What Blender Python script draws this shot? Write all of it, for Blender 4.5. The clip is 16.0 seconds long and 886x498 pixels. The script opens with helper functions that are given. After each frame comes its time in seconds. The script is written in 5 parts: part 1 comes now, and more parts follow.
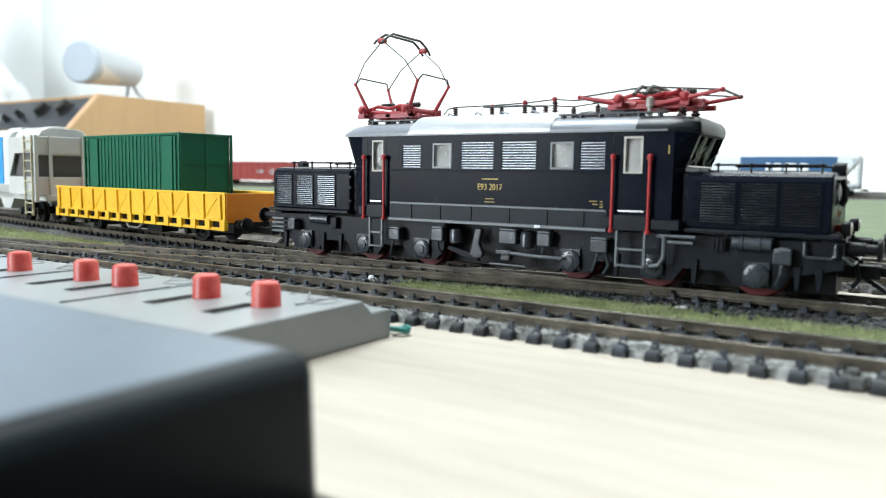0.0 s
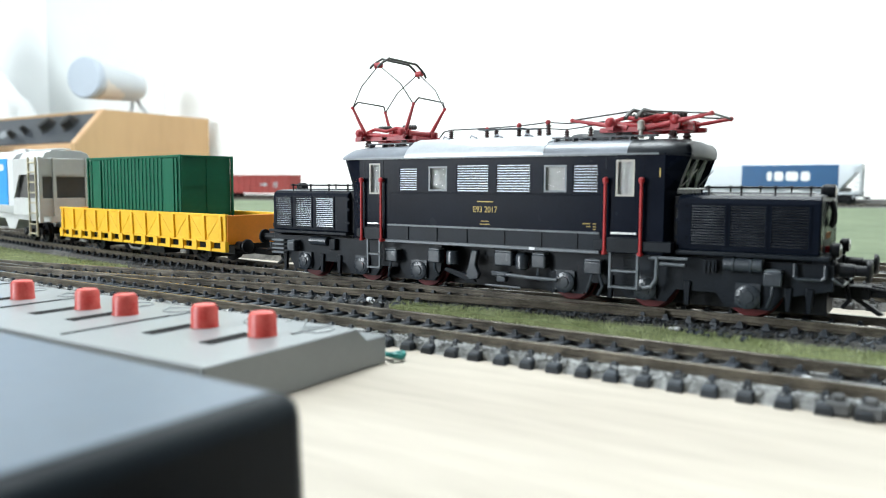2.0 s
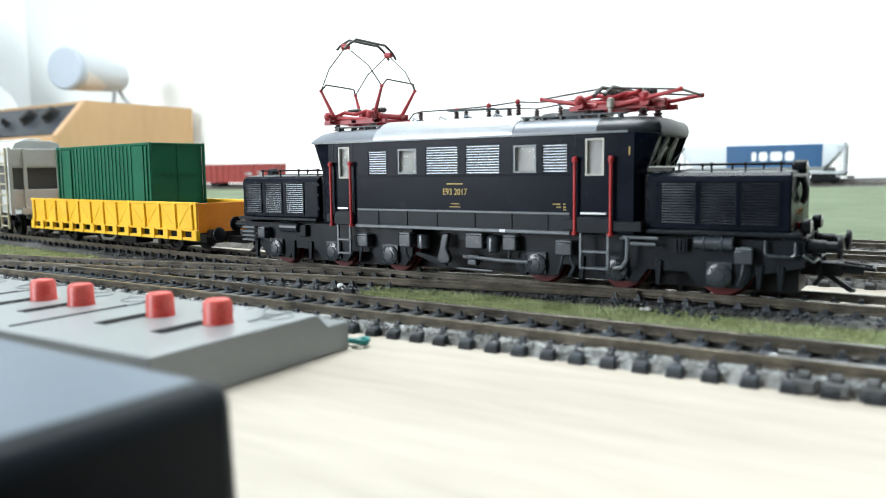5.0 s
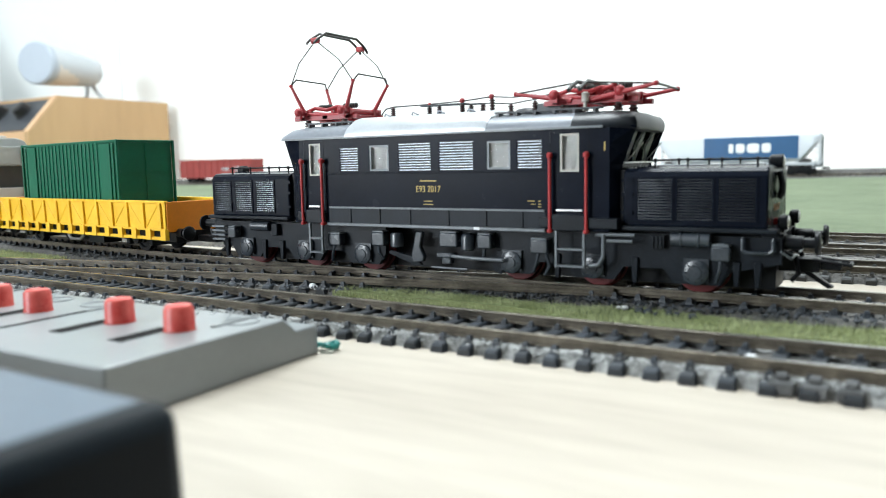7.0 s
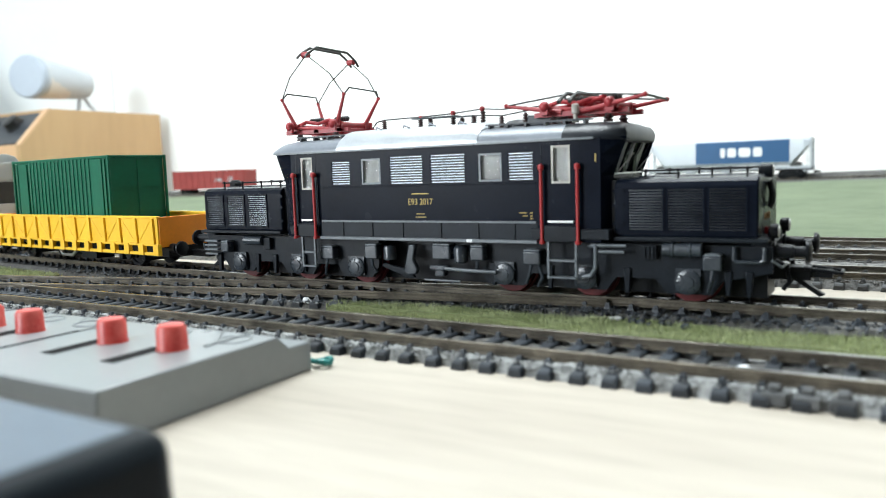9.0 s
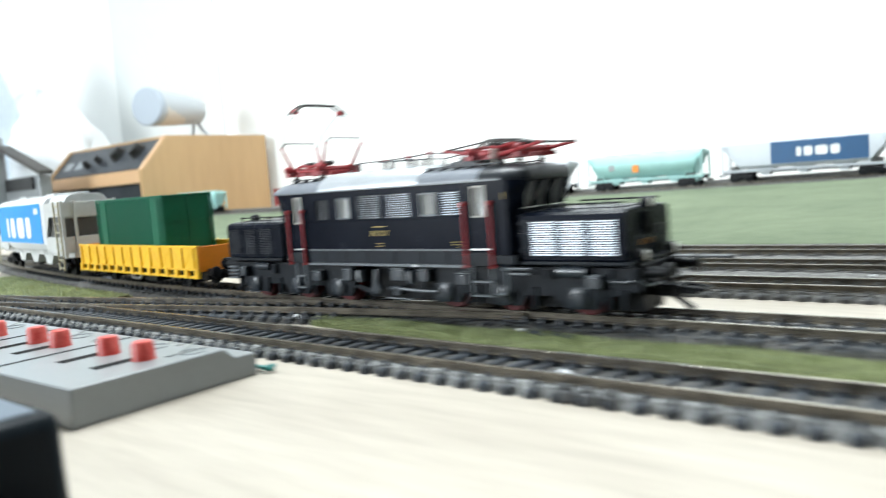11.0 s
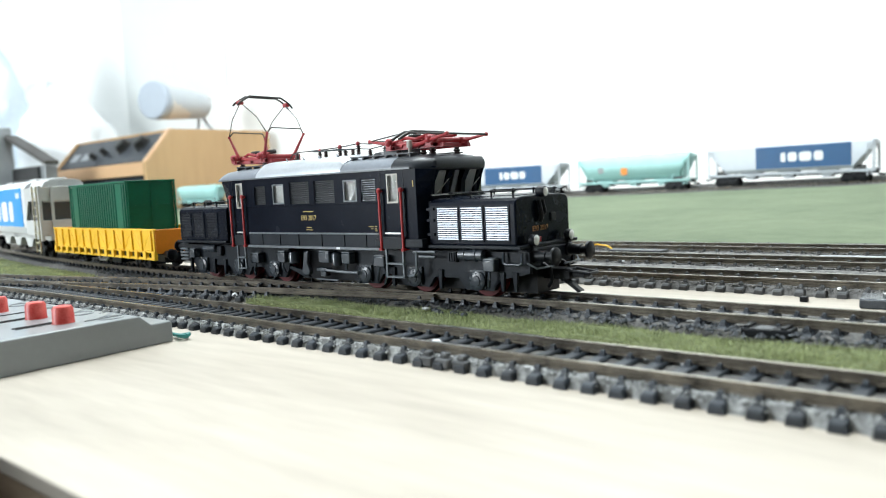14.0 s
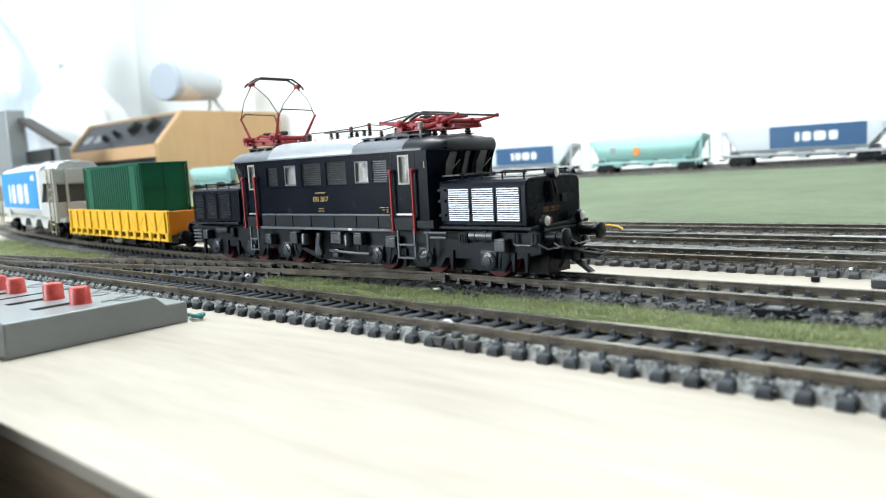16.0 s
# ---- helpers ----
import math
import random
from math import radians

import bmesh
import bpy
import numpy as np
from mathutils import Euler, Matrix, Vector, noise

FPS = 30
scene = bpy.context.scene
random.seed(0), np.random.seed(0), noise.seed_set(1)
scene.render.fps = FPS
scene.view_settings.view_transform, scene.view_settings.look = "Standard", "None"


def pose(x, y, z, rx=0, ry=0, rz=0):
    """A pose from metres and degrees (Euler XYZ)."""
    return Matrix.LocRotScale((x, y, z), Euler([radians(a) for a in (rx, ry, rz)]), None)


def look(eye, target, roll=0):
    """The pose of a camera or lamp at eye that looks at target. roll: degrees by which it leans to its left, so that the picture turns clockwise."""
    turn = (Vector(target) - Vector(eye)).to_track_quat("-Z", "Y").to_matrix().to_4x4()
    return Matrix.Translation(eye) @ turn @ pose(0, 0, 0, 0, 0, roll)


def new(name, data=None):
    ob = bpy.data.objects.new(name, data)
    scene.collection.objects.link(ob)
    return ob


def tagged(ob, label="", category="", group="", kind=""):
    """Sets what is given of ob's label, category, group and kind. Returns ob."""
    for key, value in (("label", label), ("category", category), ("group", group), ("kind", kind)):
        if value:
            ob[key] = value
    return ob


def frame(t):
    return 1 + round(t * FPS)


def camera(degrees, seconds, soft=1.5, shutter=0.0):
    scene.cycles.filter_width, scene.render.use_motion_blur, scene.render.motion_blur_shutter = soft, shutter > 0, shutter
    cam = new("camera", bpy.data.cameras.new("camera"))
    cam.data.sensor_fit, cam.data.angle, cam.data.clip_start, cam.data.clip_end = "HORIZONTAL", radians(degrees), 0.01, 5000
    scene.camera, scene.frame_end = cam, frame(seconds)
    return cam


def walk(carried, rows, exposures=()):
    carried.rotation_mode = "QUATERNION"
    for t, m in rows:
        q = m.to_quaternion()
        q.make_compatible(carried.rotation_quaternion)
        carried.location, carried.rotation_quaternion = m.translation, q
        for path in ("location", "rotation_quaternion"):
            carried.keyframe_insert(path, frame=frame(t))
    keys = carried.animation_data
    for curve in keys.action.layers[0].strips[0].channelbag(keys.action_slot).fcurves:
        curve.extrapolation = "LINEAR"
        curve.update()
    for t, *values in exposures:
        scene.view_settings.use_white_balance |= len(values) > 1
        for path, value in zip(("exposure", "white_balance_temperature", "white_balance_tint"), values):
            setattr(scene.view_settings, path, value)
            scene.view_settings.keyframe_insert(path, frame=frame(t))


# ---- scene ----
# All sizes below are in millimetres on a model railway table (scale 1:87); MM turns them into metres.
MM = 0.001
cam = camera(60.89, 16.0, soft=1.0, shutter=0.5)
cam.data.dof.use_dof = True
cam.data.dof.focus_distance = 0.27
cam.data.dof.aperture_fstop = 20.0
PATH = [
    (0, (0.10941, -0.21045, 0.03503), (-0.05466, 0.03901, 0.00591), 0.89),
    (0.5, (0.10962, -0.21054, 0.03512), (-0.05507, 0.03850, 0.00582), 0.86),
    (1, (0.10914, -0.20973, 0.03544), (-0.05614, 0.03865, 0.00391), 0.74),
    (1.5, (0.11008, -0.21023, 0.03707), (-0.05603, 0.03770, 0.00649), 0.11),
    (2, (0.11280, -0.21113, 0.03926), (-0.05307, 0.03753, 0.01365), 0.24),
    (2.5, (0.11607, -0.21399, 0.04154), (-0.04856, 0.03528, 0.01397), 0.40),
    (3, (0.11661, -0.21170, 0.04119), (-0.04646, 0.03822, 0.01039), 0.27),
    (3.5, (0.11660, -0.20682, 0.03721), (-0.05099, 0.04019, 0.00720), -0.30),
    (4, (0.11656, -0.20633, 0.03800), (-0.05002, 0.04140, 0.00827), -0.63),
    (6.5, (0.11447, -0.20039, 0.03782), (-0.04147, 0.05372, 0.00451), -0.58),
    (7, (0.11495, -0.19962, 0.03890), (-0.04097, 0.05448, 0.00531), -1.13),
    (7.5, (0.11515, -0.20031, 0.03859), (-0.04114, 0.05357, 0.00521), -0.97),
    (8, (0.11540, -0.19981, 0.03994), (-0.04013, 0.05491, 0.00948), -1.66),
    (8.5, (0.11514, -0.19886, 0.04032), (-0.03862, 0.05694, 0.00987), -1.88),
    (10.8, (0.14325, -0.20345, 0.04728), (-0.03980, 0.03226, 0.01671), -3.65),
    (11, (0.18000, -0.20298, 0.04846), (-0.01046, 0.02721, 0.02127), -4.30),
    (11.5, (0.21546, -0.19618, 0.04572), (0.02253, 0.03293, 0.02886), -4.41),
    (12, (0.20964, -0.19118, 0.04147), (0.03057, 0.04846, 0.01892), -2.25),
    (12.5, (0.21016, -0.19164, 0.04165), (0.02960, 0.04683, 0.01866), -2.40),
    (13, (0.21093, -0.19251, 0.04191), (0.02798, 0.04404, 0.01801), -2.63),
    (13.5, (0.21324, -0.19502, 0.04316), (0.02347, 0.03605, 0.01871), -3.26),
    (14, (0.21425, -0.19615, 0.04248), (0.02070, 0.03152, 0.01589), -2.96),
    (14.5, (0.21427, -0.19633, 0.04217), (0.02025, 0.03083, 0.01464), -2.81),
    (15, (0.21192, -0.19356, 0.04169), (0.02447, 0.03869, 0.01133), -2.65),
    (15.5, (0.21363, -0.19604, 0.04240), (0.02166, 0.03255, 0.01251), -2.82),
    (16, (0.21515, -0.19712, 0.04258), (0.01836, 0.02678, 0.00870), -3.16),
]
walk(cam, [(t, look(eye, target, roll)) for t, eye, target, roll in PATH], [(0, 0.19), (16, 0.19)])

# ---- light: daylight from a window behind and to the left of the camera, a white room ----
world = bpy.data.worlds.new("world")
scene.world = world
world.use_nodes = True
wn = world.node_tree
sky = wn.nodes.new("ShaderNodeTexSky")
sky.sky_type, sky.sun_disc, sky.sun_elevation, sky.sun_rotation = "NISHITA", False, radians(40), radians(220)
wn.links.new(sky.outputs[0], wn.nodes["Background"].inputs[0])
wn.nodes["Background"].inputs[1].default_value = 0.12


def area_lamp(name, at, target, w, h, power, colour):
    d = bpy.data.lights.new(name, "AREA")
    d.shape, d.size, d.size_y, d.energy, d.color = "RECTANGLE", w, h, power, colour
    ob = new(name, d)
    ob.matrix_world = look(at, target)
    return ob


area_lamp("window_daylight", (-1.65, -2.28, 0.77), (-1.65, 0.0, 0.77), 1.36, 1.51, 90, (0.865, 0.948, 1.0))
# Added overhead fill with no known source; softens shadows on the wall.
area_lamp("ceiling_fill_added", (-0.3, 0.35, 1.80), (-0.3, 0.35, 0.0), 1.3, 0.7, 52, (0.89, 0.97, 1.0))


# ---- materials ----
def mat(name, colour, rough=0.5, metal=0.0, vary=0.12, scale=60.0, bump=0.0, bump_scale=400.0, second=None, spec=0.5,
        coat=0.0, by_object=0.0, by_island=0.0, stretch=None, transmission=0.0, emit=None):
    m = bpy.data.materials.new(name)
    m.use_nodes = True
    t = m.node_tree
    b = t.nodes["Principled BSDF"]
    b.inputs["Roughness"].default_value = rough
    b.inputs["Metallic"].default_value = metal
    b.inputs["Specular IOR Level"].default_value = spec
    b.inputs["Coat Weight"].default_value = coat
    b.inputs["Transmission Weight"].default_value = transmission
    tc = t.nodes.new("ShaderNodeTexCoord")
    mp = t.nodes.new("ShaderNodeMapping")
    t.links.new(tc.outputs["Object"], mp.inputs[0])
    if stretch:
        mp.inputs["Scale"].default_value = stretch
    n1 = t.nodes.new("ShaderNodeTexNoise")
    n1.inputs["Scale"].default_value, n1.inputs["Detail"].default_value = scale, 5
    n2 = t.nodes.new("ShaderNodeTexNoise")
    n2.inputs["Scale"].default_value, n2.inputs["Detail"].default_value = scale * 9, 3
    for n in (n1, n2):
        t.links.new(mp.outputs[0], n.inputs["Vector"])
    add = t.nodes.new("ShaderNodeMath")
    add.operation = "MULTIPLY_ADD"
    add.inputs[1].default_value = 0.45
    t.links.new(n2.outputs["Fac"], add.inputs[0])
    t.links.new(n1.outputs["Fac"], add.inputs[2])
    ramp = t.nodes.new("ShaderNodeValToRGB")
    ramp.color_ramp.elements[0].position, ramp.color_ramp.elements[1].position = 0.42, 1.02
    dark = [c * (1 - vary) for c in colour]
    light = second or [min(1, c * (1 + vary)) for c in colour]
    ramp.color_ramp.elements[0].color, ramp.color_ramp.elements[1].color = (*dark, 1), (*light, 1)
    t.links.new(add.outputs[0], ramp.inputs[0])
    out = ramp.outputs[0]
    for amount, node, socket in ((by_object, "ShaderNodeObjectInfo", "Random"), (by_island, "ShaderNodeNewGeometry", "Random Per Island")):
        if amount:
            info = t.nodes.new(node)
            rng = t.nodes.new("ShaderNodeMapRange")
            rng.inputs["To Min"].default_value, rng.inputs["To Max"].default_value = 1 - amount, 1 + amount
            t.links.new(info.outputs[socket], rng.inputs["Value"])
            hsv = t.nodes.new("ShaderNodeHueSaturation")
            t.links.new(rng.outputs[0], hsv.inputs["Value"])
            t.links.new(out, hsv.inputs["Color"])
            out = hsv.outputs[0]
    t.links.new(out, b.inputs["Base Color"])
    rr = t.nodes.new("ShaderNodeMapRange")
    rr.inputs["To Min"].default_value, rr.inputs["To Max"].default_value = max(0.02, rough - 0.08), min(1, rough + 0.1)
    t.links.new(n1.outputs["Fac"], rr.inputs["Value"])
    t.links.new(rr.outputs[0], b.inputs["Roughness"])
    if bump:
        n3 = t.nodes.new("ShaderNodeTexNoise")
        n3.inputs["Scale"].default_value, n3.inputs["Detail"].default_value = bump_scale, 4
        t.links.new(mp.outputs[0], n3.inputs["Vector"])
        bp = t.nodes.new("ShaderNodeBump")
        bp.inputs["Strength"].default_value, bp.inputs["Distance"].default_value = bump, 0.0006
        t.links.new(n3.outputs["Fac"], bp.inputs["Height"])
        t.links.new(bp.outputs[0], b.inputs["Normal"])
    if emit:
        b.inputs["Emission Color"].default_value, b.inputs["Emission Strength"].default_value = (*emit[0], 1), emit[1]
    return m


LOCO_BLACK = mat("loco_black", (0.0040, 0.0062, 0.0130), 0.24, spec=0.065, vary=0.25, scale=90)
HOOD_BLACK = mat("hood_black", (0.0044, 0.0068, 0.0134), 0.26, spec=0.10, vary=0.25, scale=90)
FRAME_GREY = mat("frame_grey", (0.0085, 0.0115, 0.0160), 0.34, spec=0.16, vary=0.35, scale=140, bump=0.12, bump_scale=1800)
GEAR_GREY = mat("gear_grey", (0.034, 0.042, 0.052), 0.24, spec=0.6, vary=0.35, scale=160, bump=0.12, bump_scale=1800)
SKIRT_GREY = mat("skirt_grey", (0.012, 0.016, 0.022), 0.34, spec=0.14, vary=0.3, scale=120)
TRIM_GREY = mat("trim_grey", (0.13, 0.148, 0.165), 0.3, vary=0.2, scale=160)
ROOF_GREY = mat("roof_grey", (0.20, 0.22, 0.25), 0.32, vary=0.15, scale=90, bump=0.05, bump_scale=1500)
ROOF_SILVER = mat("roof_silver", (0.50, 0.53, 0.56), 0.33, metal=0.35, vary=0.10, scale=90)
CAB_ROOF = mat("cab_roof_dark", (0.013, 0.016, 0.021), 0.34, spec=0.35, vary=0.25, scale=120)
ROOF_DARK = mat("roof_dark", (0.028, 0.032, 0.038), 0.42, vary=0.25, scale=120)
SLAT_SILVER = mat("slat_silver", (0.115, 0.122, 0.135), 0.15, metal=1.0, vary=0.08, scale=200)
PANTO_RED = mat("panto_red", (0.34, 0.028, 0.034), 0.42, vary=0.25, scale=150)
RAIL_RED = mat("handrail_red", (0.36, 0.020, 0.022), 0.38, vary=0.2, scale=150)
WHEEL_RED = mat("wheel_red", (0.13, 0.008, 0.010), 0.5, vary=0.3, scale=150)
WIRE = mat("pantograph_wire", (0.05, 0.048, 0.046), 0.42, metal=0.5, vary=0.3, scale=200)
INSULATOR = mat("insulator_brown", (0.055, 0.030, 0.028), 0.3, vary=0.3, scale=200)
GOLD = mat("gold_print", (0.50, 0.36, 0.09), 0.5, vary=0.1)
BRASS_RED = mat("nose_print", (0.42, 0.20, 0.06), 0.5, vary=0.1)
BLIND = mat("window_curtain", (0.47, 0.475, 0.47), 0.7, vary=0.12, scale=60)
PANE_FRAME = mat("window_frame_light", (0.50, 0.48, 0.43), 0.4, vary=0.1)
LENS_CLEAR = mat("lamp_lens", (0.85, 0.85, 0.82), 0.08, vary=0.05, coat=0.8)
BLACK_IRON = mat("black_iron", (0.005, 0.006, 0.008), 0.38, spec=0.2, vary=0.3, scale=160, bump=0.08, bump_scale=1500)
STEEL = mat("bright_steel", (0.50, 0.50, 0.50), 0.28, metal=1.0, vary=0.15, scale=200)
YELLOW = mat("wagon_yellow", (0.95, 0.52, 0.012), 0.42, vary=0.10, scale=80, bump=0.12, bump_scale=900, second=(0.98, 0.60, 0.03))
# Shaded copy of the wagon yellow: the ends' shade put into the colour.
YELLOW_SHADE = mat("wagon_end_shaded_yellow", (0.86, 0.26, 0.008), 0.42, vary=0.10, scale=80)
CONT_GREEN = mat("container_green", (0.003, 0.125, 0.066), 0.38, spec=0.3, vary=0.14, scale=60, bump=0.05, bump_scale=900)
HOP_GREY = mat("hopper_grey", (0.60, 0.61, 0.60), 0.5, vary=0.10, scale=40, bump=0.05, bump_scale=900)
HOP_WHITE = mat("hopper_white", (0.72, 0.74, 0.76), 0.45, vary=0.06, scale=40)
LADDER_CREAM = mat("ladder_cream", (0.55, 0.50, 0.36), 0.5, vary=0.15, scale=60)
# Grey of the painted shade under hopper ends, and of the brake gear.
HOP_DARK = mat("hopper_shade_and_gear_grey", (0.10, 0.098, 0.095), 0.6, vary=0.15, scale=40)
SKY_BLUE = mat("hopper_blue", (0.010, 0.32, 0.80), 0.42, vary=0.08, scale=40)
NAVY = mat("hopper_navy", (0.006, 0.075, 0.20), 0.45, vary=0.10, scale=40)
TEAL = mat("hopper_teal", (0.33, 0.57, 0.55), 0.45, vary=0.08, scale=40)
OXIDE = mat("wagon_oxide_red", (0.26, 0.035, 0.030), 0.55, vary=0.2, scale=60)
FAR_WHITE = mat("far_wagon_white", (0.50, 0.53, 0.57), 0.45, vary=0.06, scale=40)
PRINT_WHITE = mat("print_white", (0.78, 0.80, 0.82), 0.5, vary=0.04)
PRINT_GREY = mat("print_grey", (0.30, 0.32, 0.33), 0.5, vary=0.05)
PRINT_ORANGE = mat("print_orange", (0.80, 0.25, 0.03), 0.5, vary=0.08)
RAIL = mat("rail_steel_brown", (0.046, 0.039, 0.030), 0.34, metal=0.35, vary=0.4, scale=160, second=(0.20, 0.172, 0.132), bump=0.1, bump_scale=1500)
RAIL_TOP = mat("rail_head_worn", (0.42, 0.385, 0.32), 0.22, metal=0.85, vary=0.4, scale=60)
SLEEPER = mat("sleeper_dark", (0.017, 0.023, 0.031), 0.45, vary=0.3, scale=200, bump=0.2, bump_scale=1200, by_object=0.35)
SLEEPER_DUSTY = mat("sleeper_dusty", (0.085, 0.088, 0.09), 0.75, vary=0.35, scale=200, bump=0.2, bump_scale=1200, by_object=0.35)
BALLAST = mat("ballast_grey", (0.20, 0.205, 0.205), 0.9, vary=0.6, scale=500, second=(0.50, 0.51, 0.50), bump=1.0, bump_scale=900)
STONES = mat("ballast_stones", (0.31, 0.32, 0.32), 0.9, vary=0.4, scale=500, by_island=0.55)
SIDING_STONES = mat("siding_stones", (0.13, 0.125, 0.118), 0.9, vary=0.4, scale=500, by_island=0.5)
SIDING_BED = mat("siding_ballast", (0.10, 0.098, 0.093), 0.9, vary=0.5, scale=300, second=(0.26, 0.255, 0.245), bump=1.0, bump_scale=900)
DARK_BALLAST = mat("ballast_dark", (0.040, 0.040, 0.038), 0.7, vary=0.6, scale=400, second=(0.15, 0.145, 0.135), bump=1.0, bump_scale=900)
DARK_STONES = mat("dark_stones", (0.050, 0.056, 0.064), 0.45, vary=0.4, scale=400, by_island=0.7)
GRASS_BASE = mat("grass_base", (0.11, 0.13, 0.05), 0.95, vary=0.4, scale=120, bump=0.8, bump_scale=1200)
GRASS = mat("grass_fibre", (0.265, 0.325, 0.115), 0.85, vary=0.3, scale=90, second=(0.50, 0.54, 0.31), by_island=0.35)
MAT_GREEN = mat("grass_mat", (0.108, 0.146, 0.080), 0.95, vary=0.22, scale=9, second=(0.168, 0.206, 0.124), bump=0.5, bump_scale=700)
PLY = mat("birch_plywood", (0.375, 0.325, 0.262), 0.5, vary=0.15, scale=9, second=(0.55, 0.495, 0.42), stretch=(0.5, 3.2, 1), bump=0.05, bump_scale=300)
EDGE_WOOD = mat("table_edge_wood", (0.20, 0.135, 0.085), 0.6, vary=0.35, scale=30, second=(0.34, 0.25, 0.17), stretch=(0.4, 1, 4), bump=0.15)
CTRL_GREY = mat("control_box_grey", (0.245, 0.265, 0.272), 0.30, spec=0.75, vary=0.07, scale=70, bump=0.08, bump_scale=2200)
CTRL_DARK = mat("control_slot_dark", (0.016, 0.016, 0.016), 0.9, spec=0.1, vary=0.2)
BTN_RED = mat("button_red", (0.56, 0.014, 0.012), 0.4, vary=0.10, scale=260, second=(0.74, 0.16, 0.13))
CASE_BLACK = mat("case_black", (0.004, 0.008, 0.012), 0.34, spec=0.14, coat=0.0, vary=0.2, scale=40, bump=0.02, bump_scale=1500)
# Paler bluish copy of the case: the wall's sheen put into the colour.
CASE_SHEEN = mat("case_top_sheen", (0.085, 0.118, 0.160), 0.34, spec=1.0, coat=0.0, vary=0.2, scale=40)
TEAL_WIRE = mat("wire_teal", (0.02, 0.22, 0.20), 0.4, vary=0.1)
BEECH = mat("beech_veneer", (0.42, 0.255, 0.115), 0.42, vary=0.12, scale=5, second=(0.49, 0.31, 0.15), stretch=(1, 1, 0.2))
BEECH_EDGE = mat("beech_edge", (0.58, 0.36, 0.20), 0.45, vary=0.08, scale=6)
PANEL_DARK = mat("console_panel", (0.022, 0.026, 0.033), 0.4, spec=0.25, vary=0.3, scale=14, second=(0.06, 0.066, 0.075))
KNOB = mat("knob_black", (0.008, 0.008, 0.009), 0.4, vary=0.2)
WALL = mat("wall_paint", (0.88, 0.89, 0.88), 0.85, vary=0.02, scale=3, bump=0.05, bump_scale=60)
# Dark tone for walls out of view, set to hold reflections down.
WALL_DIM = mat("wall_unseen_dark", (0.10, 0.095, 0.09), 0.85, vary=0.05, scale=3)
WALL_GREY = mat("pillar_paint", (0.66, 0.68, 0.67), 0.85, vary=0.02, scale=3)
# Unseen floor, made this dark so the case side reflects little.
FLOOR = mat("floor_unseen_dark", (0.035, 0.032, 0.03), 0.5, vary=0.1, scale=4)
WHITE_SHELL = mat("white_plastic", (0.44, 0.465, 0.49), 0.4, vary=0.03, scale=12)
SHELL_BLUE = mat("shell_pale_blue", (0.36, 0.40, 0.46), 0.5, vary=0.05, scale=12)
WARM_SHELL = mat("shell_warm_tone", (0.60, 0.55, 0.50), 0.4, vary=0.04, scale=12)
BAG = mat("bag_white", (0.86, 0.88, 0.90), 0.45, vary=0.06, scale=6, bump=0.3, bump_scale=30)
BAG_BLUE = mat("bag_pale_blue", (0.62, 0.70, 0.78), 0.45, vary=0.08, scale=6, bump=0.3, bump_scale=30)
ALU = mat("aluminium_grey", (0.30, 0.315, 0.325), 0.4, metal=0.5, vary=0.1, scale=12)
SLATE = mat("dark_lid", (0.055, 0.050, 0.046), 0.5, vary=0.15, scale=12)

GLASS = bpy.data.materials.new("clear_glass")
GLASS.use_nodes = True
gb = GLASS.node_tree.nodes["Principled BSDF"]
gb.inputs["Transmission Weight"].default_value, gb.inputs["Roughness"].default_value = 1.0, 0.02
gb.inputs["IOR"].default_value, gb.inputs["Base Color"].default_value = 1.05, (0.95, 0.96, 0.96, 1)


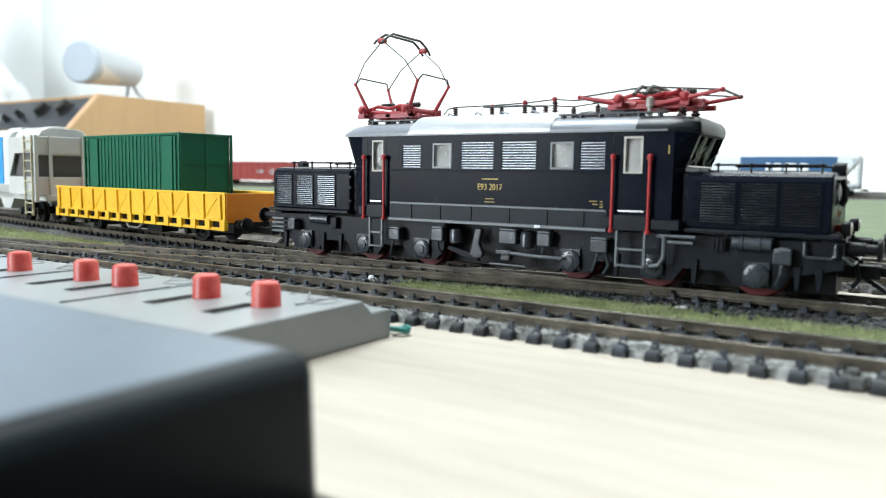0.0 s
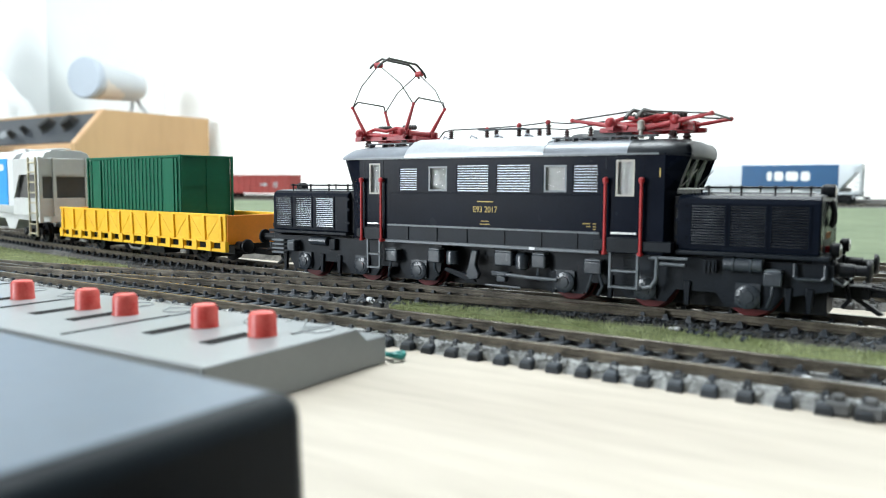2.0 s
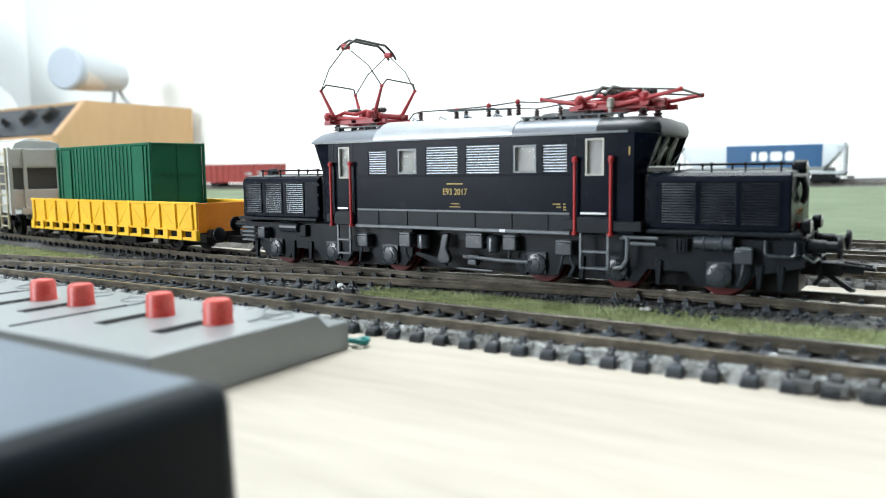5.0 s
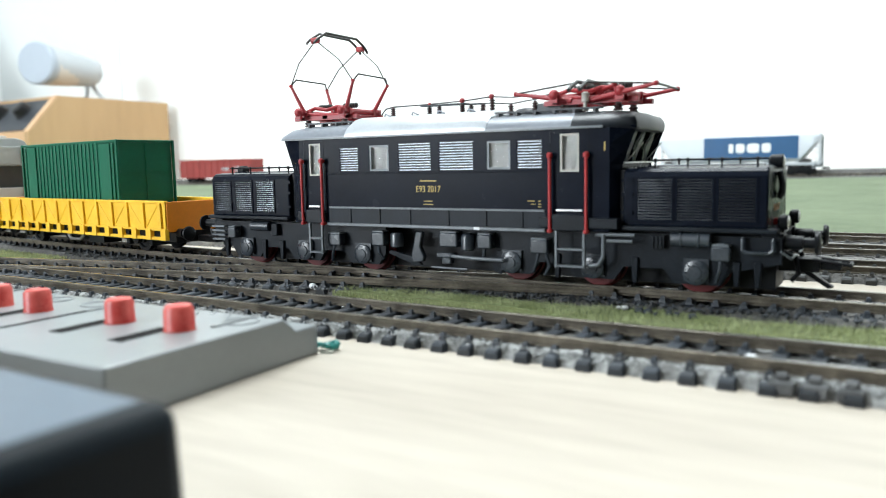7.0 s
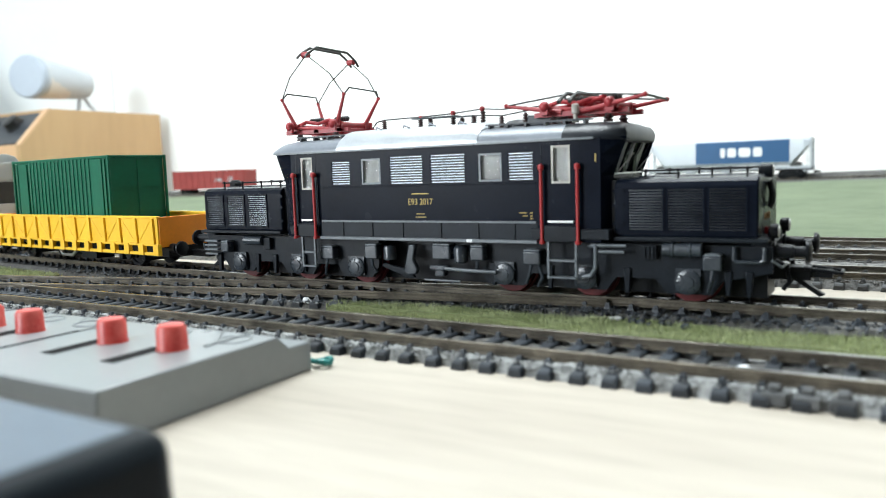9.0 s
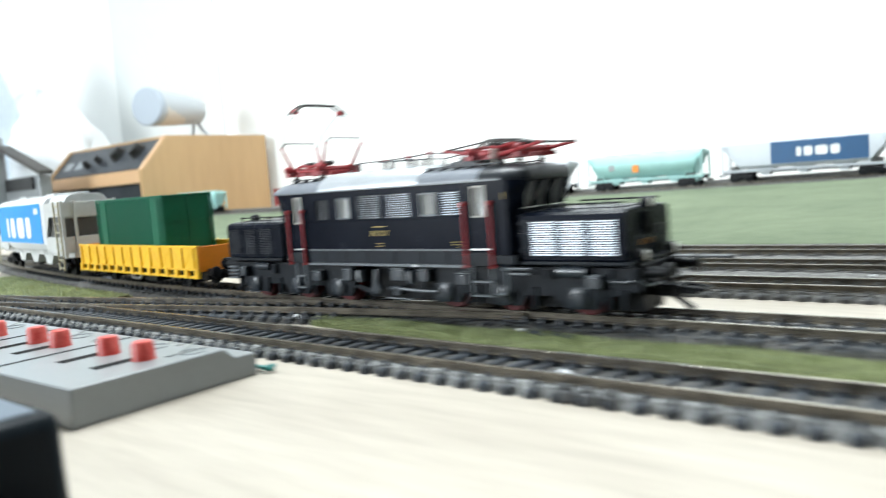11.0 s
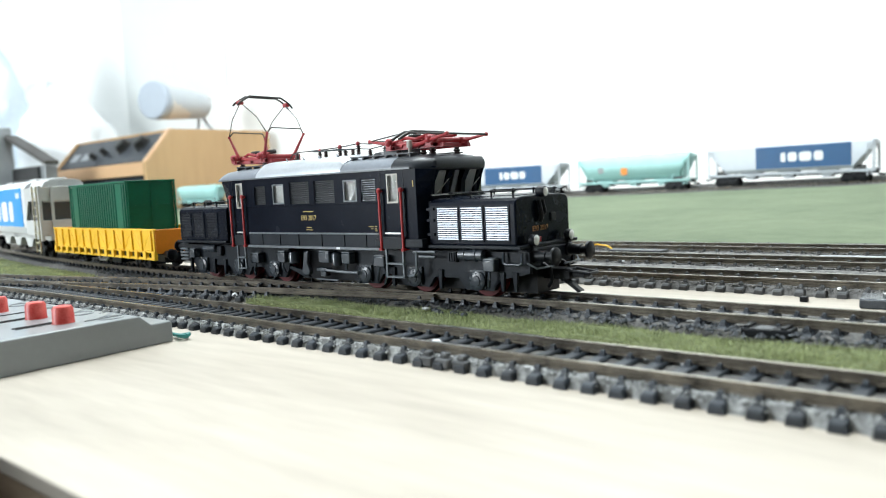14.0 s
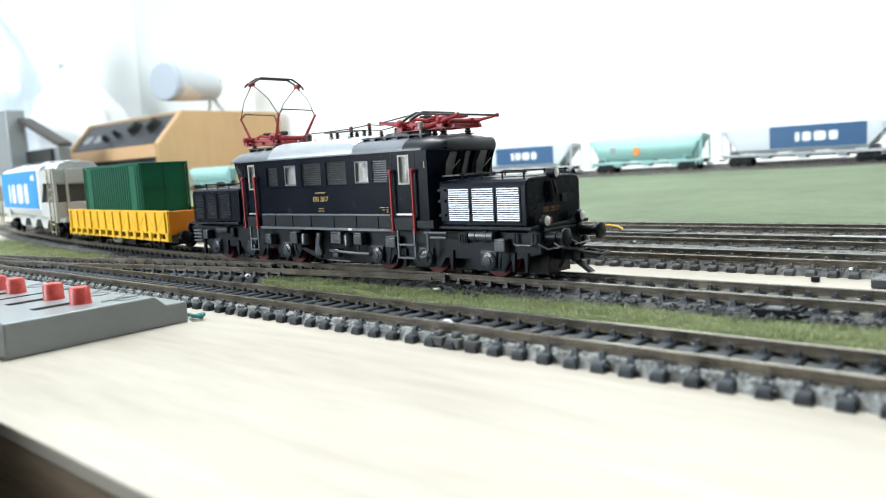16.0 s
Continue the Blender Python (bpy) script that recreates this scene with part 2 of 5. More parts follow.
# ---- mesh building ----
class Mesh:
    """Vertices and faces in millimetres."""

    def __init__(self):
        self.v, self.f = [], []

    def add(self, verts, faces):
        n = len(self.v)
        self.v += [tuple(p) for p in verts]
        self.f += [tuple(n + i for i in f) for f in faces]
        return self

    def box(self, x0, x1, y0, y1, z0, z1):
        v = [(x, y, z) for z in (z0, z1) for y in (y0, y1) for x in (x0, x1)]
        return self.add(v, [(0, 2, 3, 1), (4, 5, 7, 6), (0, 1, 5, 4), (2, 6, 7, 3), (0, 4, 6, 2), (1, 3, 7, 5)])

    def prism(self, profile, axis, a, b):
        """A closed outline of two coordinates, drawn out along an axis from a to b."""
        n = len(profile)
        put = {"x": lambda p, t: (t, p[0], p[1]), "y": lambda p, t: (p[0], t, p[1]), "z": lambda p, t: (p[0], p[1], t)}[axis]
        v = [put(p, a) for p in profile] + [put(p, b) for p in profile]
        f = [tuple(range(n))[::-1], tuple(range(n, 2 * n))] + [(i, (i + 1) % n, n + (i + 1) % n, n + i) for i in range(n)]
        return self.add(v, f)

    def cyl(self, p0, p1, r0, r1=None, seg=14):
        r1 = r0 if r1 is None else r1
        p0, p1 = Vector(p0), Vector(p1)
        d = (p1 - p0).normalized()
        a = d.orthogonal().normalized()
        b = d.cross(a)
        ring = [(math.cos(2 * math.pi * i / seg), math.sin(2 * math.pi * i / seg)) for i in range(seg)]
        v = [p0 + r0 * (c * a + s * b) for c, s in ring] + [p1 + r1 * (c * a + s * b) for c, s in ring]
        f = [tuple(range(seg))[::-1], tuple(range(seg, 2 * seg))]
        f += [(i, (i + 1) % seg, seg + (i + 1) % seg, seg + i) for i in range(seg)]
        return self.add(v, f)

    def tube(self, pts, r, seg=8):
        for a, b in zip(pts, pts[1:]):
            self.cyl(a, b, r, seg=seg)
        for p in pts[1:-1]:
            self.ball(p, r * 1.02, 6)
        return self

    def lathe(self, p, axis, profile, seg=18):
        """A turned shape: profile of (distance along axis, radius) from the place p."""
        p, d = Vector(p), Vector(axis).normalized()
        a = d.orthogonal().normalized()
        b = d.cross(a)
        v = [p + t * d + r * (math.cos(2 * math.pi * i / seg) * a + math.sin(2 * math.pi * i / seg) * b) for t, r in profile for i in range(seg)]
        f = [(k * seg + i, k * seg + (i + 1) % seg, (k + 1) * seg + (i + 1) % seg, (k + 1) * seg + i) for k in range(len(profile) - 1) for i in range(seg)]
        f += [tuple(range(seg))[::-1], tuple(range((len(profile) - 1) * seg, len(profile) * seg))]
        return self.add(v, f)

    def ball(self, p, r, seg=10, squash=1.0):
        n = max(4, seg // 2)
        prof = [(-r * math.cos(math.pi * k / n) * squash, max(1e-3, r * math.sin(math.pi * k / n))) for k in range(n + 1)]
        return self.lathe(p, (0, 0, 1), prof, seg)

    def loft(self, rows, close=False):
        """A skin over rows of points, all of one length."""
        n = len(rows[0])
        f = [(k * n + i, k * n + i + 1, (k + 1) * n + i + 1, (k + 1) * n + i) for k in range(len(rows) - 1) for i in range(n - 1)]
        if close:
            f += [(k * n + n - 1, k * n, (k + 1) * n, (k + 1) * n + n - 1) for k in range(len(rows) - 1)]
            f += [tuple(range(n))[::-1], tuple(range((len(rows) - 1) * n, len(rows) * n))]
        return self.add([p for r in rows for p in r], f)

    def move(self, m):
        self.v = [tuple(m @ Vector(p)) for p in self.v]
        return self


def pierced(xs, zs, y0, y1, holes):
    """One wall along x from y0 to y1 thick, on a grid of xs and zs, with rectangular openings."""
    m = Mesh()
    xs, zs = sorted(set(xs)), sorted(set(zs))
    nx, nz = len(xs), len(zs)
    m.v = [(x, y, z) for y in (y0, y1) for z in zs for x in xs]

    def solid(i, k):
        if not (0 <= i < nx - 1 and 0 <= k < nz - 1):
            return False
        cx, cz = (xs[i] + xs[i + 1]) / 2, (zs[k] + zs[k + 1]) / 2
        return not any(a < cx < b and c < cz < d for a, b, c, d in holes)

    def at(i, k, side):
        return side * nx * nz + k * nx + i

    for i in range(nx - 1):
        for k in range(nz - 1):
            if not solid(i, k):
                continue
            c = [(i, k), (i + 1, k), (i + 1, k + 1), (i, k + 1)]
            m.f.append(tuple(at(*p, 0) for p in c))
            m.f.append(tuple(at(*p, 1) for p in c[::-1]))
            for n, (di, dk) in enumerate(((0, -1), (1, 0), (0, 1), (-1, 0))):
                if not solid(i + di, k + dk):
                    p, q = c[n], c[(n + 1) % 4]
                    m.f.append((at(*q, 0), at(*p, 0), at(*p, 1), at(*q, 1)))
    return m


ORIGIN = {}


def data_of(name, mesh, material, origin=(0, 0, 0), bevel=0.0, smooth=False):
    me = bpy.data.meshes.new(name)
    me.from_pydata([tuple((a - o) * MM for a, o in zip(p, origin)) for p in mesh.v], [], mesh.f)
    if bevel or smooth:
        bm = bmesh.new()
        bm.from_mesh(me)
        bmesh.ops.recalc_face_normals(bm, faces=bm.faces)
        if bevel:
            sharp = [e for e in bm.edges if len(e.link_faces) == 2 and e.calc_face_angle(0) > 0.6]
            new_faces = bmesh.ops.bevel(bm, geom=sharp, offset=bevel * MM, segments=3 if bevel > 2 else 2, affect="EDGES", profile=0.5, clamp_overlap=True)["faces"]
            for f in new_faces:
                f.smooth = True
        elif smooth:
            for f in bm.faces:
                f.smooth = True
            for e in bm.edges:
                if len(e.link_faces) == 2 and e.calc_face_angle(0) > 0.7:
                    e.smooth = False
        bm.to_mesh(me)
        bm.free()
    me.materials.append(material)
    return me


def thing(name, at, label, category, group="", kind=""):
    """An Empty at the base of a thing; its parts are given in the same coordinates as at."""
    ob = new(name)
    ob.empty_display_size = 0.01
    ob.location = [a * MM for a in at]
    ORIGIN[ob.name] = at
    return tagged(ob, label, category, group, kind)


def part(name, mesh, material, parent, label="", bevel=0.0, smooth=False):
    origin = ORIGIN[parent.name]
    ob = new(name, data_of(name, mesh, material, origin, bevel, smooth))
    ob.parent = parent
    ORIGIN[ob.name] = origin
    if label:
        ob["label"] = label
    return ob


def solo(name, mesh, material, label, category, at=(0, 0, 0), bevel=0.0, smooth=False, kind="", group=""):
    ob = new(name, data_of(name, mesh, material, at, bevel, smooth))
    ob.location = [a * MM for a in at]
    ORIGIN[ob.name] = at
    return tagged(ob, label, category, group, kind)


def letters(name, text, size, material, parent, place, turn, stretch=1.0, depth=0.06):
    """Raised lettering in the built-in font: size in mm, its middle at place, turned by turn (degrees)."""
    cu = bpy.data.curves.new(name, "FONT")
    cu.body, cu.size, cu.extrude, cu.align_x, cu.align_y = text, size * MM, depth * MM, "CENTER", "CENTER"
    tmp = bpy.data.objects.new(name, cu)
    scene.collection.objects.link(tmp)
    me = bpy.data.meshes.new_from_object(tmp.evaluated_get(bpy.context.evaluated_depsgraph_get()))
    bpy.data.objects.remove(tmp)
    o = ORIGIN[parent.name]
    me.transform(pose(*[(a - b) * MM for a, b in zip(place, o)], *turn) @ Matrix.Diagonal((stretch, 1, 1, 1)))
    me.materials.clear()
    me.materials.append(material)
    ob = new(name, me)
    ob.parent = parent
    ORIGIN[ob.name] = o
    return ob


# ---- the room ----
def wall(name, m, material=WALL, label="plain white painted room wall"):
    return solo(name, m, material, label, "wall", kind="structure")


wall("wall_north", Mesh().box(-2900, 2600, 1180, 1280, -740, 1850))
# East, south and front west walls are unseen; dark colour keeps loco reflections dim.
wall("wall_east", Mesh().box(2600, 2700, -2400, 1180, -740, 1850), WALL_DIM, "unseen room wall coloured dark to dim reflections")
wall("wall_west", Mesh().box(-3000, -2900, -100, 1180, -740, 1850))
wall("wall_west_front", Mesh().box(-3000, -2900, -2400, -100, -740, 1850), WALL_DIM, "unseen room wall coloured dark to dim reflections")
south = Mesh().box(-2900, -2350, -2400, -2300, -740, 1850).box(-950, 2600, -2400, -2300, -740, 1850)
south.box(-2350, -950, -2400, -2300, -740, -10).box(-2350, -950, -2400, -2300, 1550, 1850)
wall("wall_south", south, WALL_DIM, "unseen wall with a window opening, coloured dark to dim reflections")
solo("ceiling", Mesh().box(-3000, 2700, -2400, 1280, 1850, 1950), WALL, "plain white ceiling", "ceiling", kind="structure")
solo("floor", Mesh().box(-3000, 2700, -2400, 1280, -840, -740), FLOOR, "unseen room floor coloured dark to dim its reflection", "floor", kind="structure")
solo("pillar", Mesh().box(-2390, -1778, 1173, 1179, 1, 1846), WALL_GREY, "pale grey shallow pillar on the white wall", "pillar", kind="structure", bevel=6)
win = thing("window_1", (-1650, -2350, -10), "wide window in white frame behind the camera", "window", kind="structure")
part("window_frame", Mesh().box(-2346, -2300, -2370, -2330, -8, 1548).box(-1000, -954, -2370, -2330, -8, 1548).box(-2300, -1000, -2370, -2330, -8, 35)
     .box(-2300, -1000, -2370, -2330, 1505, 1548).box(-1672, -1628, -2370, -2330, 35, 1505), WALL, win)

# ---- the layout table ----
table = thing("layout_table", (-500, 600, -740), "pale birch plywood railway layout table", "table", kind="")
part("table_top", Mesh().box(-2600, 1500, -151, 1178, -3, 0), PLY, table, bevel=0.4)
part("core_board", Mesh().box(-2600, 1500, -127.5, 1176, -18, -3.3), EDGE_WOOD, table)
part("table_fascia", Mesh().box(-2600, 1500, -150.7, -128, -110, -3.3), EDGE_WOOD, table, "brown wooden front edge board")
for lx, ly in ((-2500, 0), (1400, 0), (-2500, 1120), (1400, 1120), (300, 0), (300, 1120)):
    part("table_leg", Mesh().box(lx - 30, lx + 30, ly - 30, ly + 30, -740, -18.3), EDGE_WOOD, table)

rnd = random.Random(7)


def y_main(x):
    """The loco's track: straight under the loco, then a wide curve away."""
    return 0.0 if x > 45 else 2.0e-4 * (x - 45) ** 2


def y_front(x):
    return -56.5


def y_cross(x):
    t = min(1, max(0, (x + 265) / 330))
    return -56.5 + (y_main(65) + 56.5) * (t * t * (3 - 2 * t) * 0.5 + t * 0.5)


def frange(a, b, step):
    return [a + i * step for i in range(int((b - a) / step) + 1)]


def heading(path, x):
    return math.atan2(path(x + 1) - path(x - 1), 2)


RAIL_PROFILE = [(-1.05, 2.85), (-1.05, 3.1), (-0.28, 3.35), (-0.28, 4.2), (-0.55, 4.4), (-0.55, 4.92), (-0.4, 5.0),
                (0.4, 5.0), (0.55, 4.92), (0.55, 4.4), (0.28, 4.2), (0.28, 3.35), (1.05, 3.1), (1.05, 2.85)]


def sleeper_data(material=SLEEPER, length=26.6):
    m = Mesh()
    h = length / 2
    rings = []
    for y, low, top, z in ((-h, 1.5, 1.25, 1.3), (-h + .4, 1.6, 1.3, 1.8), (-h + 1.9, 1.65, 1.35, 2.15), (-9.7, 1.65, 1.35, 2.25), (-9.45, 1.6, 1.3, 2.8),
                           (9.45, 1.6, 1.3, 2.8), (9.7, 1.65, 1.35, 2.25), (h - 1.9, 1.65, 1.35, 2.15), (h - .4, 1.6, 1.3, 1.8), (h, 1.5, 1.25, 1.3)):
        rings.append([(-low, y, 0), (-top - .1, y, z - .35), (-top + .2, y, z), (top - .2, y, z), (top + .1, y, z - .35), (low, y, 0)])
    m.loft(rings)
    for ring in (rings[0], rings[-1][::-1]):
        m.add(ring, [(0, 1, 2, 3, 4, 5)])
    for s in (-1, 1):
        for o in (-2.3 * s, 2.3 * s):
            c = s * 8.25 + o
            outer = abs(c) > 8.25
            g = 0.74 if outer else 0.6
            low = 2.0 if outer else 2.7
            for lo, hi, z0, z1 in ((g * 1.2, g, low, low + .75), (g * .7, g * .7, low + .7, low + 1.1), (g * .95, g * .5, low + 1.05, 3.75 if outer else 4.1)):
                m.add([(-lo, c - lo, z0), (lo, c - lo, z0), (lo, c + lo, z0), (-lo, c + lo, z0), (-hi, c - hi, z1), (hi, c - hi, z1), (hi, c + hi, z1), (-hi, c + hi, z1)],
                      [(4, 5, 6, 7), (0, 1, 5, 4), (1, 2, 6, 5), (2, 3, 7, 6), (3, 0, 4, 7)])
    return data_of("sleeper", m, material)


SLEEPER_DATA = sleeper_data()
DUSTY_DATA = sleeper_data(SLEEPER_DUSTY)


def track(label, path, x0, x1, z, step=6.37, x_sleep=None, sleepers=True, grade=None, data=None):
    lift = grade or (lambda x: 0.0)
    tr = thing("railway_track", (0, path((x0 + x1) / 2), z), label, "track", group="railway tracks", kind="structure")
    xs = frange(x0, x1, 12 if path in (y_main, y_cross) else 60)
    for side in (-8.25, 8.25):
        rows = []
        for x in xs:
            a = heading(path, x)
            rows.append([(x - (side + u) * math.sin(a), path(x) + (side + u) * math.cos(a), z + w + lift(x)) for u, w in RAIL_PROFILE])
        part("rail", Mesh().loft(rows, close=True), RAIL, tr)
        head = [[(x - (side + u) * math.sin(heading(path, x)), path(x) + (side + u) * math.cos(heading(path, x)), z + 5.03 + lift(x)) for u in (-0.33, 0.33)] for x in xs]
        part("rail_head", Mesh().loft(head), RAIL_TOP, tr, "worn bare rail top")
    if sleepers:
        for x in frange(*(x_sleep or (x0, x1)), step):
            ob = new("sleeper", data or SLEEPER_DATA)
            ob.parent = tr
            ob.location = (x * MM, (path(x) - ORIGIN[tr.name][1]) * MM, lift(x) * MM)
            ob.rotation_euler = (0, 0, heading(path, x) + rnd.uniform(-0.02, 0.02))
    return tr


def bed(name, label, path, x0, x1, w0, w1, z, material, step=3.0, rough=0.7, taper=2.5):
    """A strip of loose ballast with an uneven surface and ragged sides."""
    rows = []
    for x in frange(x0, x1, step):
        row = []
        n = max(4, int((w1 - w0) / 2.2))
        for i in range(n + 1):
            u = w0 + (w1 - w0) * i / n
            edge = min(i, n - i)
            h = 0.02 if edge == 0 else z + rough * noise.noise(Vector((x * .35, u * .35, z)))
            row.append((x, path(x) + u + (noise.noise(Vector((x * .2, u, 3))) * taper * 0.6 if edge == 0 else 0), max(0.02, h)))
        rows.append(row)
    return solo(name, Mesh().loft(rows), material, label, "ballast", at=(0, path(0), 0), smooth=True, kind="stuff")


def stones(name, label, path, x0, x1, bands, count, zs, size, material, seed):
    r = random.Random(seed)
    m = Mesh()
    for _ in range(count):
        x = r.uniform(x0, x1)
        w0, w1 = r.choice(bands)
        u = r.uniform(w0, w1)
        s = r.uniform(*size)
        c = Vector((x, path(x) + u, r.uniform(*zs)))
        v = [c + Vector([s * r.uniform(.6, 1.2) * q for q in d]) for d in ((1, 0, 0), (0, 1, 0), (-1, 0, 0), (0, -1, 0), (0, 0, .8), (0, 0, -.8))]
        m.add(v, [(0, 1, 4), (1, 2, 4), (2, 3, 4), (3, 0, 4), (1, 0, 5), (2, 1, 5), (3, 2, 5), (0, 3, 5)])
    return solo(name, m, material, label, "ballast", at=(0, path(0), 0), kind="stuff")


track("model railway track with dark plastic sleepers at the table front", y_front, -560, 420, 0, x_sleep=(-330, 330))
track("model railway track under the train, curving away", y_main, -640, 460, 1.0, x_sleep=(-420, 330))
track("crossover track between the front and train tracks", y_cross, -262, 60, 0.6, x_sleep=(-215, -20))
track("siding track behind the train on grey ballast", lambda x: 72.0, -700, 900, 0, x_sleep=(-160, 420), data=DUSTY_DATA)
track("second siding track on grey ballast", lambda x: 122.0, -700, 900, 0, x_sleep=(-160, 420), data=DUSTY_DATA)
track("third siding track beside the grass mat", lambda x: 172.0, -700, 900, 0, x_sleep=(-160, 420), data=DUSTY_DATA)

bed("ballast_bed", "dark ballast between the rails of the front track", y_front, -560, 420, -9.0, 9.0, 1.9, DARK_BALLAST)
for w in ((-11.7, -8.4), (8.4, 11.7)):
    bed("ballast_bed", "grey ballast shoulder outside the front rails", y_front, -560, 420, *w, 2.55, BALLAST, step=1.3, rough=0.9, taper=2.8)
stones("ballast_stones", "loose grey ballast grains on the front track", y_front, -250, 330, [(-12.0, -8.9), (-11.2, -8.9), (9, 11.8)], 11000, (1.4, 2.9), (0.2, 0.5), STONES, 1)
bed("ballast_bed", "dark oily ballast under the train", y_main, -640, 460, -16.5, 15.5, 2.9, DARK_BALLAST)
stones("dark_stones", "dark loose ballast lumps beside the train track", y_main, -200, 330, [(-16, -9.2), (-19, -12), (-7, 7)], 2600, (2.6, 3.4), (0.4, 1.0), DARK_STONES, 2)
bed("ballast_bed", "dark ballast under the crossover track", y_cross, -262, 40, -13, 13, 2.2, DARK_BALLAST)
stones("dark_stones", "dark loose grains on the crossover", y_cross, -220, 30, [(-14, -9.2), (-7, 7), (9.2, 14)], 1800, (2.0, 2.8), (0.3, 0.8), DARK_STONES, 3)
for yy, seed in ((72.0, 4), (122.0, 5), (172.0, 6)):
    bed("ballast_bed", "grey ballast under a siding track", lambda x, c=yy: c, -700, 900, -12, 37 if yy < 170 else 24, 2.6, SIDING_BED, step=5)
    stones("ballast_stones", "loose grey ballast grains on a siding", lambda x, c=yy: c, -100, 400, [(-12, -9), (-7, 7), (9, 36)], 5200, (2.2, 2.8), (0.25, 0.6), SIDING_STONES, seed)


def grass(label, x0, x1, lower, upper, count, seed):
    """A low bank of static grass: a rough base and many single fibres."""
    r = random.Random(seed)
    rows = []
    for x in frange(x0, x1, 4):
        a, b = lower(x), upper(x)
        rows.append([(x, a + (b - a) * i / 8, 0.05 if i in (0, 8) else 2.2 + 0.7 * noise.noise(Vector((x * .08, i * .5, seed)))) for i in range(9)])
    g = thing("grass_strip", ((x0 + x1) / 2, lower(x1), 0), label, "grass", kind="stuff")
    part("turf", Mesh().loft(rows), GRASS_BASE, g, smooth=True)
    m = Mesh()
    for _ in range(count):
        x = r.uniform(x0, x1)
        a, b = lower(x), upper(x)
        if b - a < 1:
            continue
        y = r.uniform(a + .3, b - .3)
        h, w, an = r.uniform(0.7, 1.9), 0.10, r.uniform(0, 3.14)
        z = 1.8 if min(y - a, b - y) > 2 else 0.8
        dx, dy = r.uniform(-.8, .8), r.uniform(-.8, .8)
        m.add([(x - w * math.cos(an), y - w * math.sin(an), z), (x + w * math.cos(an), y + w * math.sin(an), z), (x + dx, y + dy, z + h)], [(0, 1, 2)])
    part("grass_fibres", m, GRASS, g)


grass("short green and straw static grass between the tracks", -30, 360,
      lambda x: -37.0 + 1.5 * math.sin(x * .07) - max(0, 60 - x) * -0.12, lambda x: -17.5 + 1.5 * math.sin(x * .11 + 1) - max(0, 40 - x) * 0.03, 42000, 11)
grass("short green static grass beside the curved track", -420, -190, lambda x: y_cross(x) + 16 + max(0, x + 265) * .05, lambda x: y_main(x) - 19, 16000, 12)
grass("tuft of static grass in front of the siding", -520, -430, lambda x: -40, lambda x: 10, 6000, 13)

# lumps lying on the grass and the spare plates by the siding
lump = Mesh()
for k in range(7):
    lump.ball((58 + 2.6 * k + rnd.uniform(-1, 1), -21.5 + rnd.uniform(-2, 2), 2.6), rnd.uniform(0.7, 1.4), 7, 0.7)
solo("dirt_lumps", lump, SLEEPER, "dark crumbs of dried ballast on the grass", "debris", at=(60, -21, 1))
solo("pale_crumb", Mesh().ball((57.5, -21.2, 3.0), 1.0, 7, 0.6).ball((55.8, -20.6, 2.8), 0.8, 7, 0.6), BLIND, "pale straw crumb on the grass", "debris", at=(57, -21, 1))
solo("white_stone", Mesh().ball((-38.6, -26.2, 2.6), 1.2, 7, 0.8).ball((-37, -26.6, 2.3), 0.9, 7, 0.8), PRINT_WHITE, "small white stone beside the track", "stone", at=(-38.6, -26.2, 1))
uncoup = thing("track_plate", (200, 47, 0), "blue-grey plastic uncoupler plate beside the siding", "track part")
part("plate", Mesh().box(166, 236, 44, 56, 0, 3.0), GEAR_GREY, uncoup, bevel=0.5)
part("pin", Mesh().lathe((172, 50, 3), (0, 0, 1), [(0, 1), (0.8, 1), (1.0, .7)], 10), STEEL, uncoup)
solo("loose_bolt", Mesh().box(148.6, 150.9, 49, 51, 0, 1.7), BLACK_IRON, "tiny dark block on the bare table", "debris", at=(150, 50, 0), bevel=0.3)


for x in (99.0, 104.0, 109.2):
    cl = thing("rail_joint_clip", (x, -64.8, 0), "dusty grey plastic rail joint clip on the front track", "track part", group="rail joint clips")
    part("clip_base", Mesh().box(x - 2.0, x + 2.0, -69.4, -66.2, 0.2, 2.5), SLEEPER_DUSTY, cl, bevel=0.4)
    part("clip_head", Mesh().box(x - 1.0, x + 1.0, -68.6, -66.6, 2.4, 3.7), SLEEPER_DUSTY, cl, bevel=0.4)
solo("bare_rail_patch", Mesh().box(88, 112, -65.2, -64.3, 5.05, 5.12), STEEL, "bright bare metal patch on the rail head", "rail", at=(100, -64.75, 5.04))
solo("bare_rail_patch", Mesh().box(86, 118, -48.7, -47.9, 5.05, 5.12), STEEL, "bright bare metal patch on the rear rail head", "rail", at=(100, -48.3, 5.04))
solo("white_flake", Mesh().ball((92.5, -57.5, 3.2), 1.3, 8, .4).ball((94.0, -58.0, 3.1), .8, 7, .4), PRINT_WHITE, "white flake lying between the front rails", "debris", at=(92.5, -57.5, 2.8))


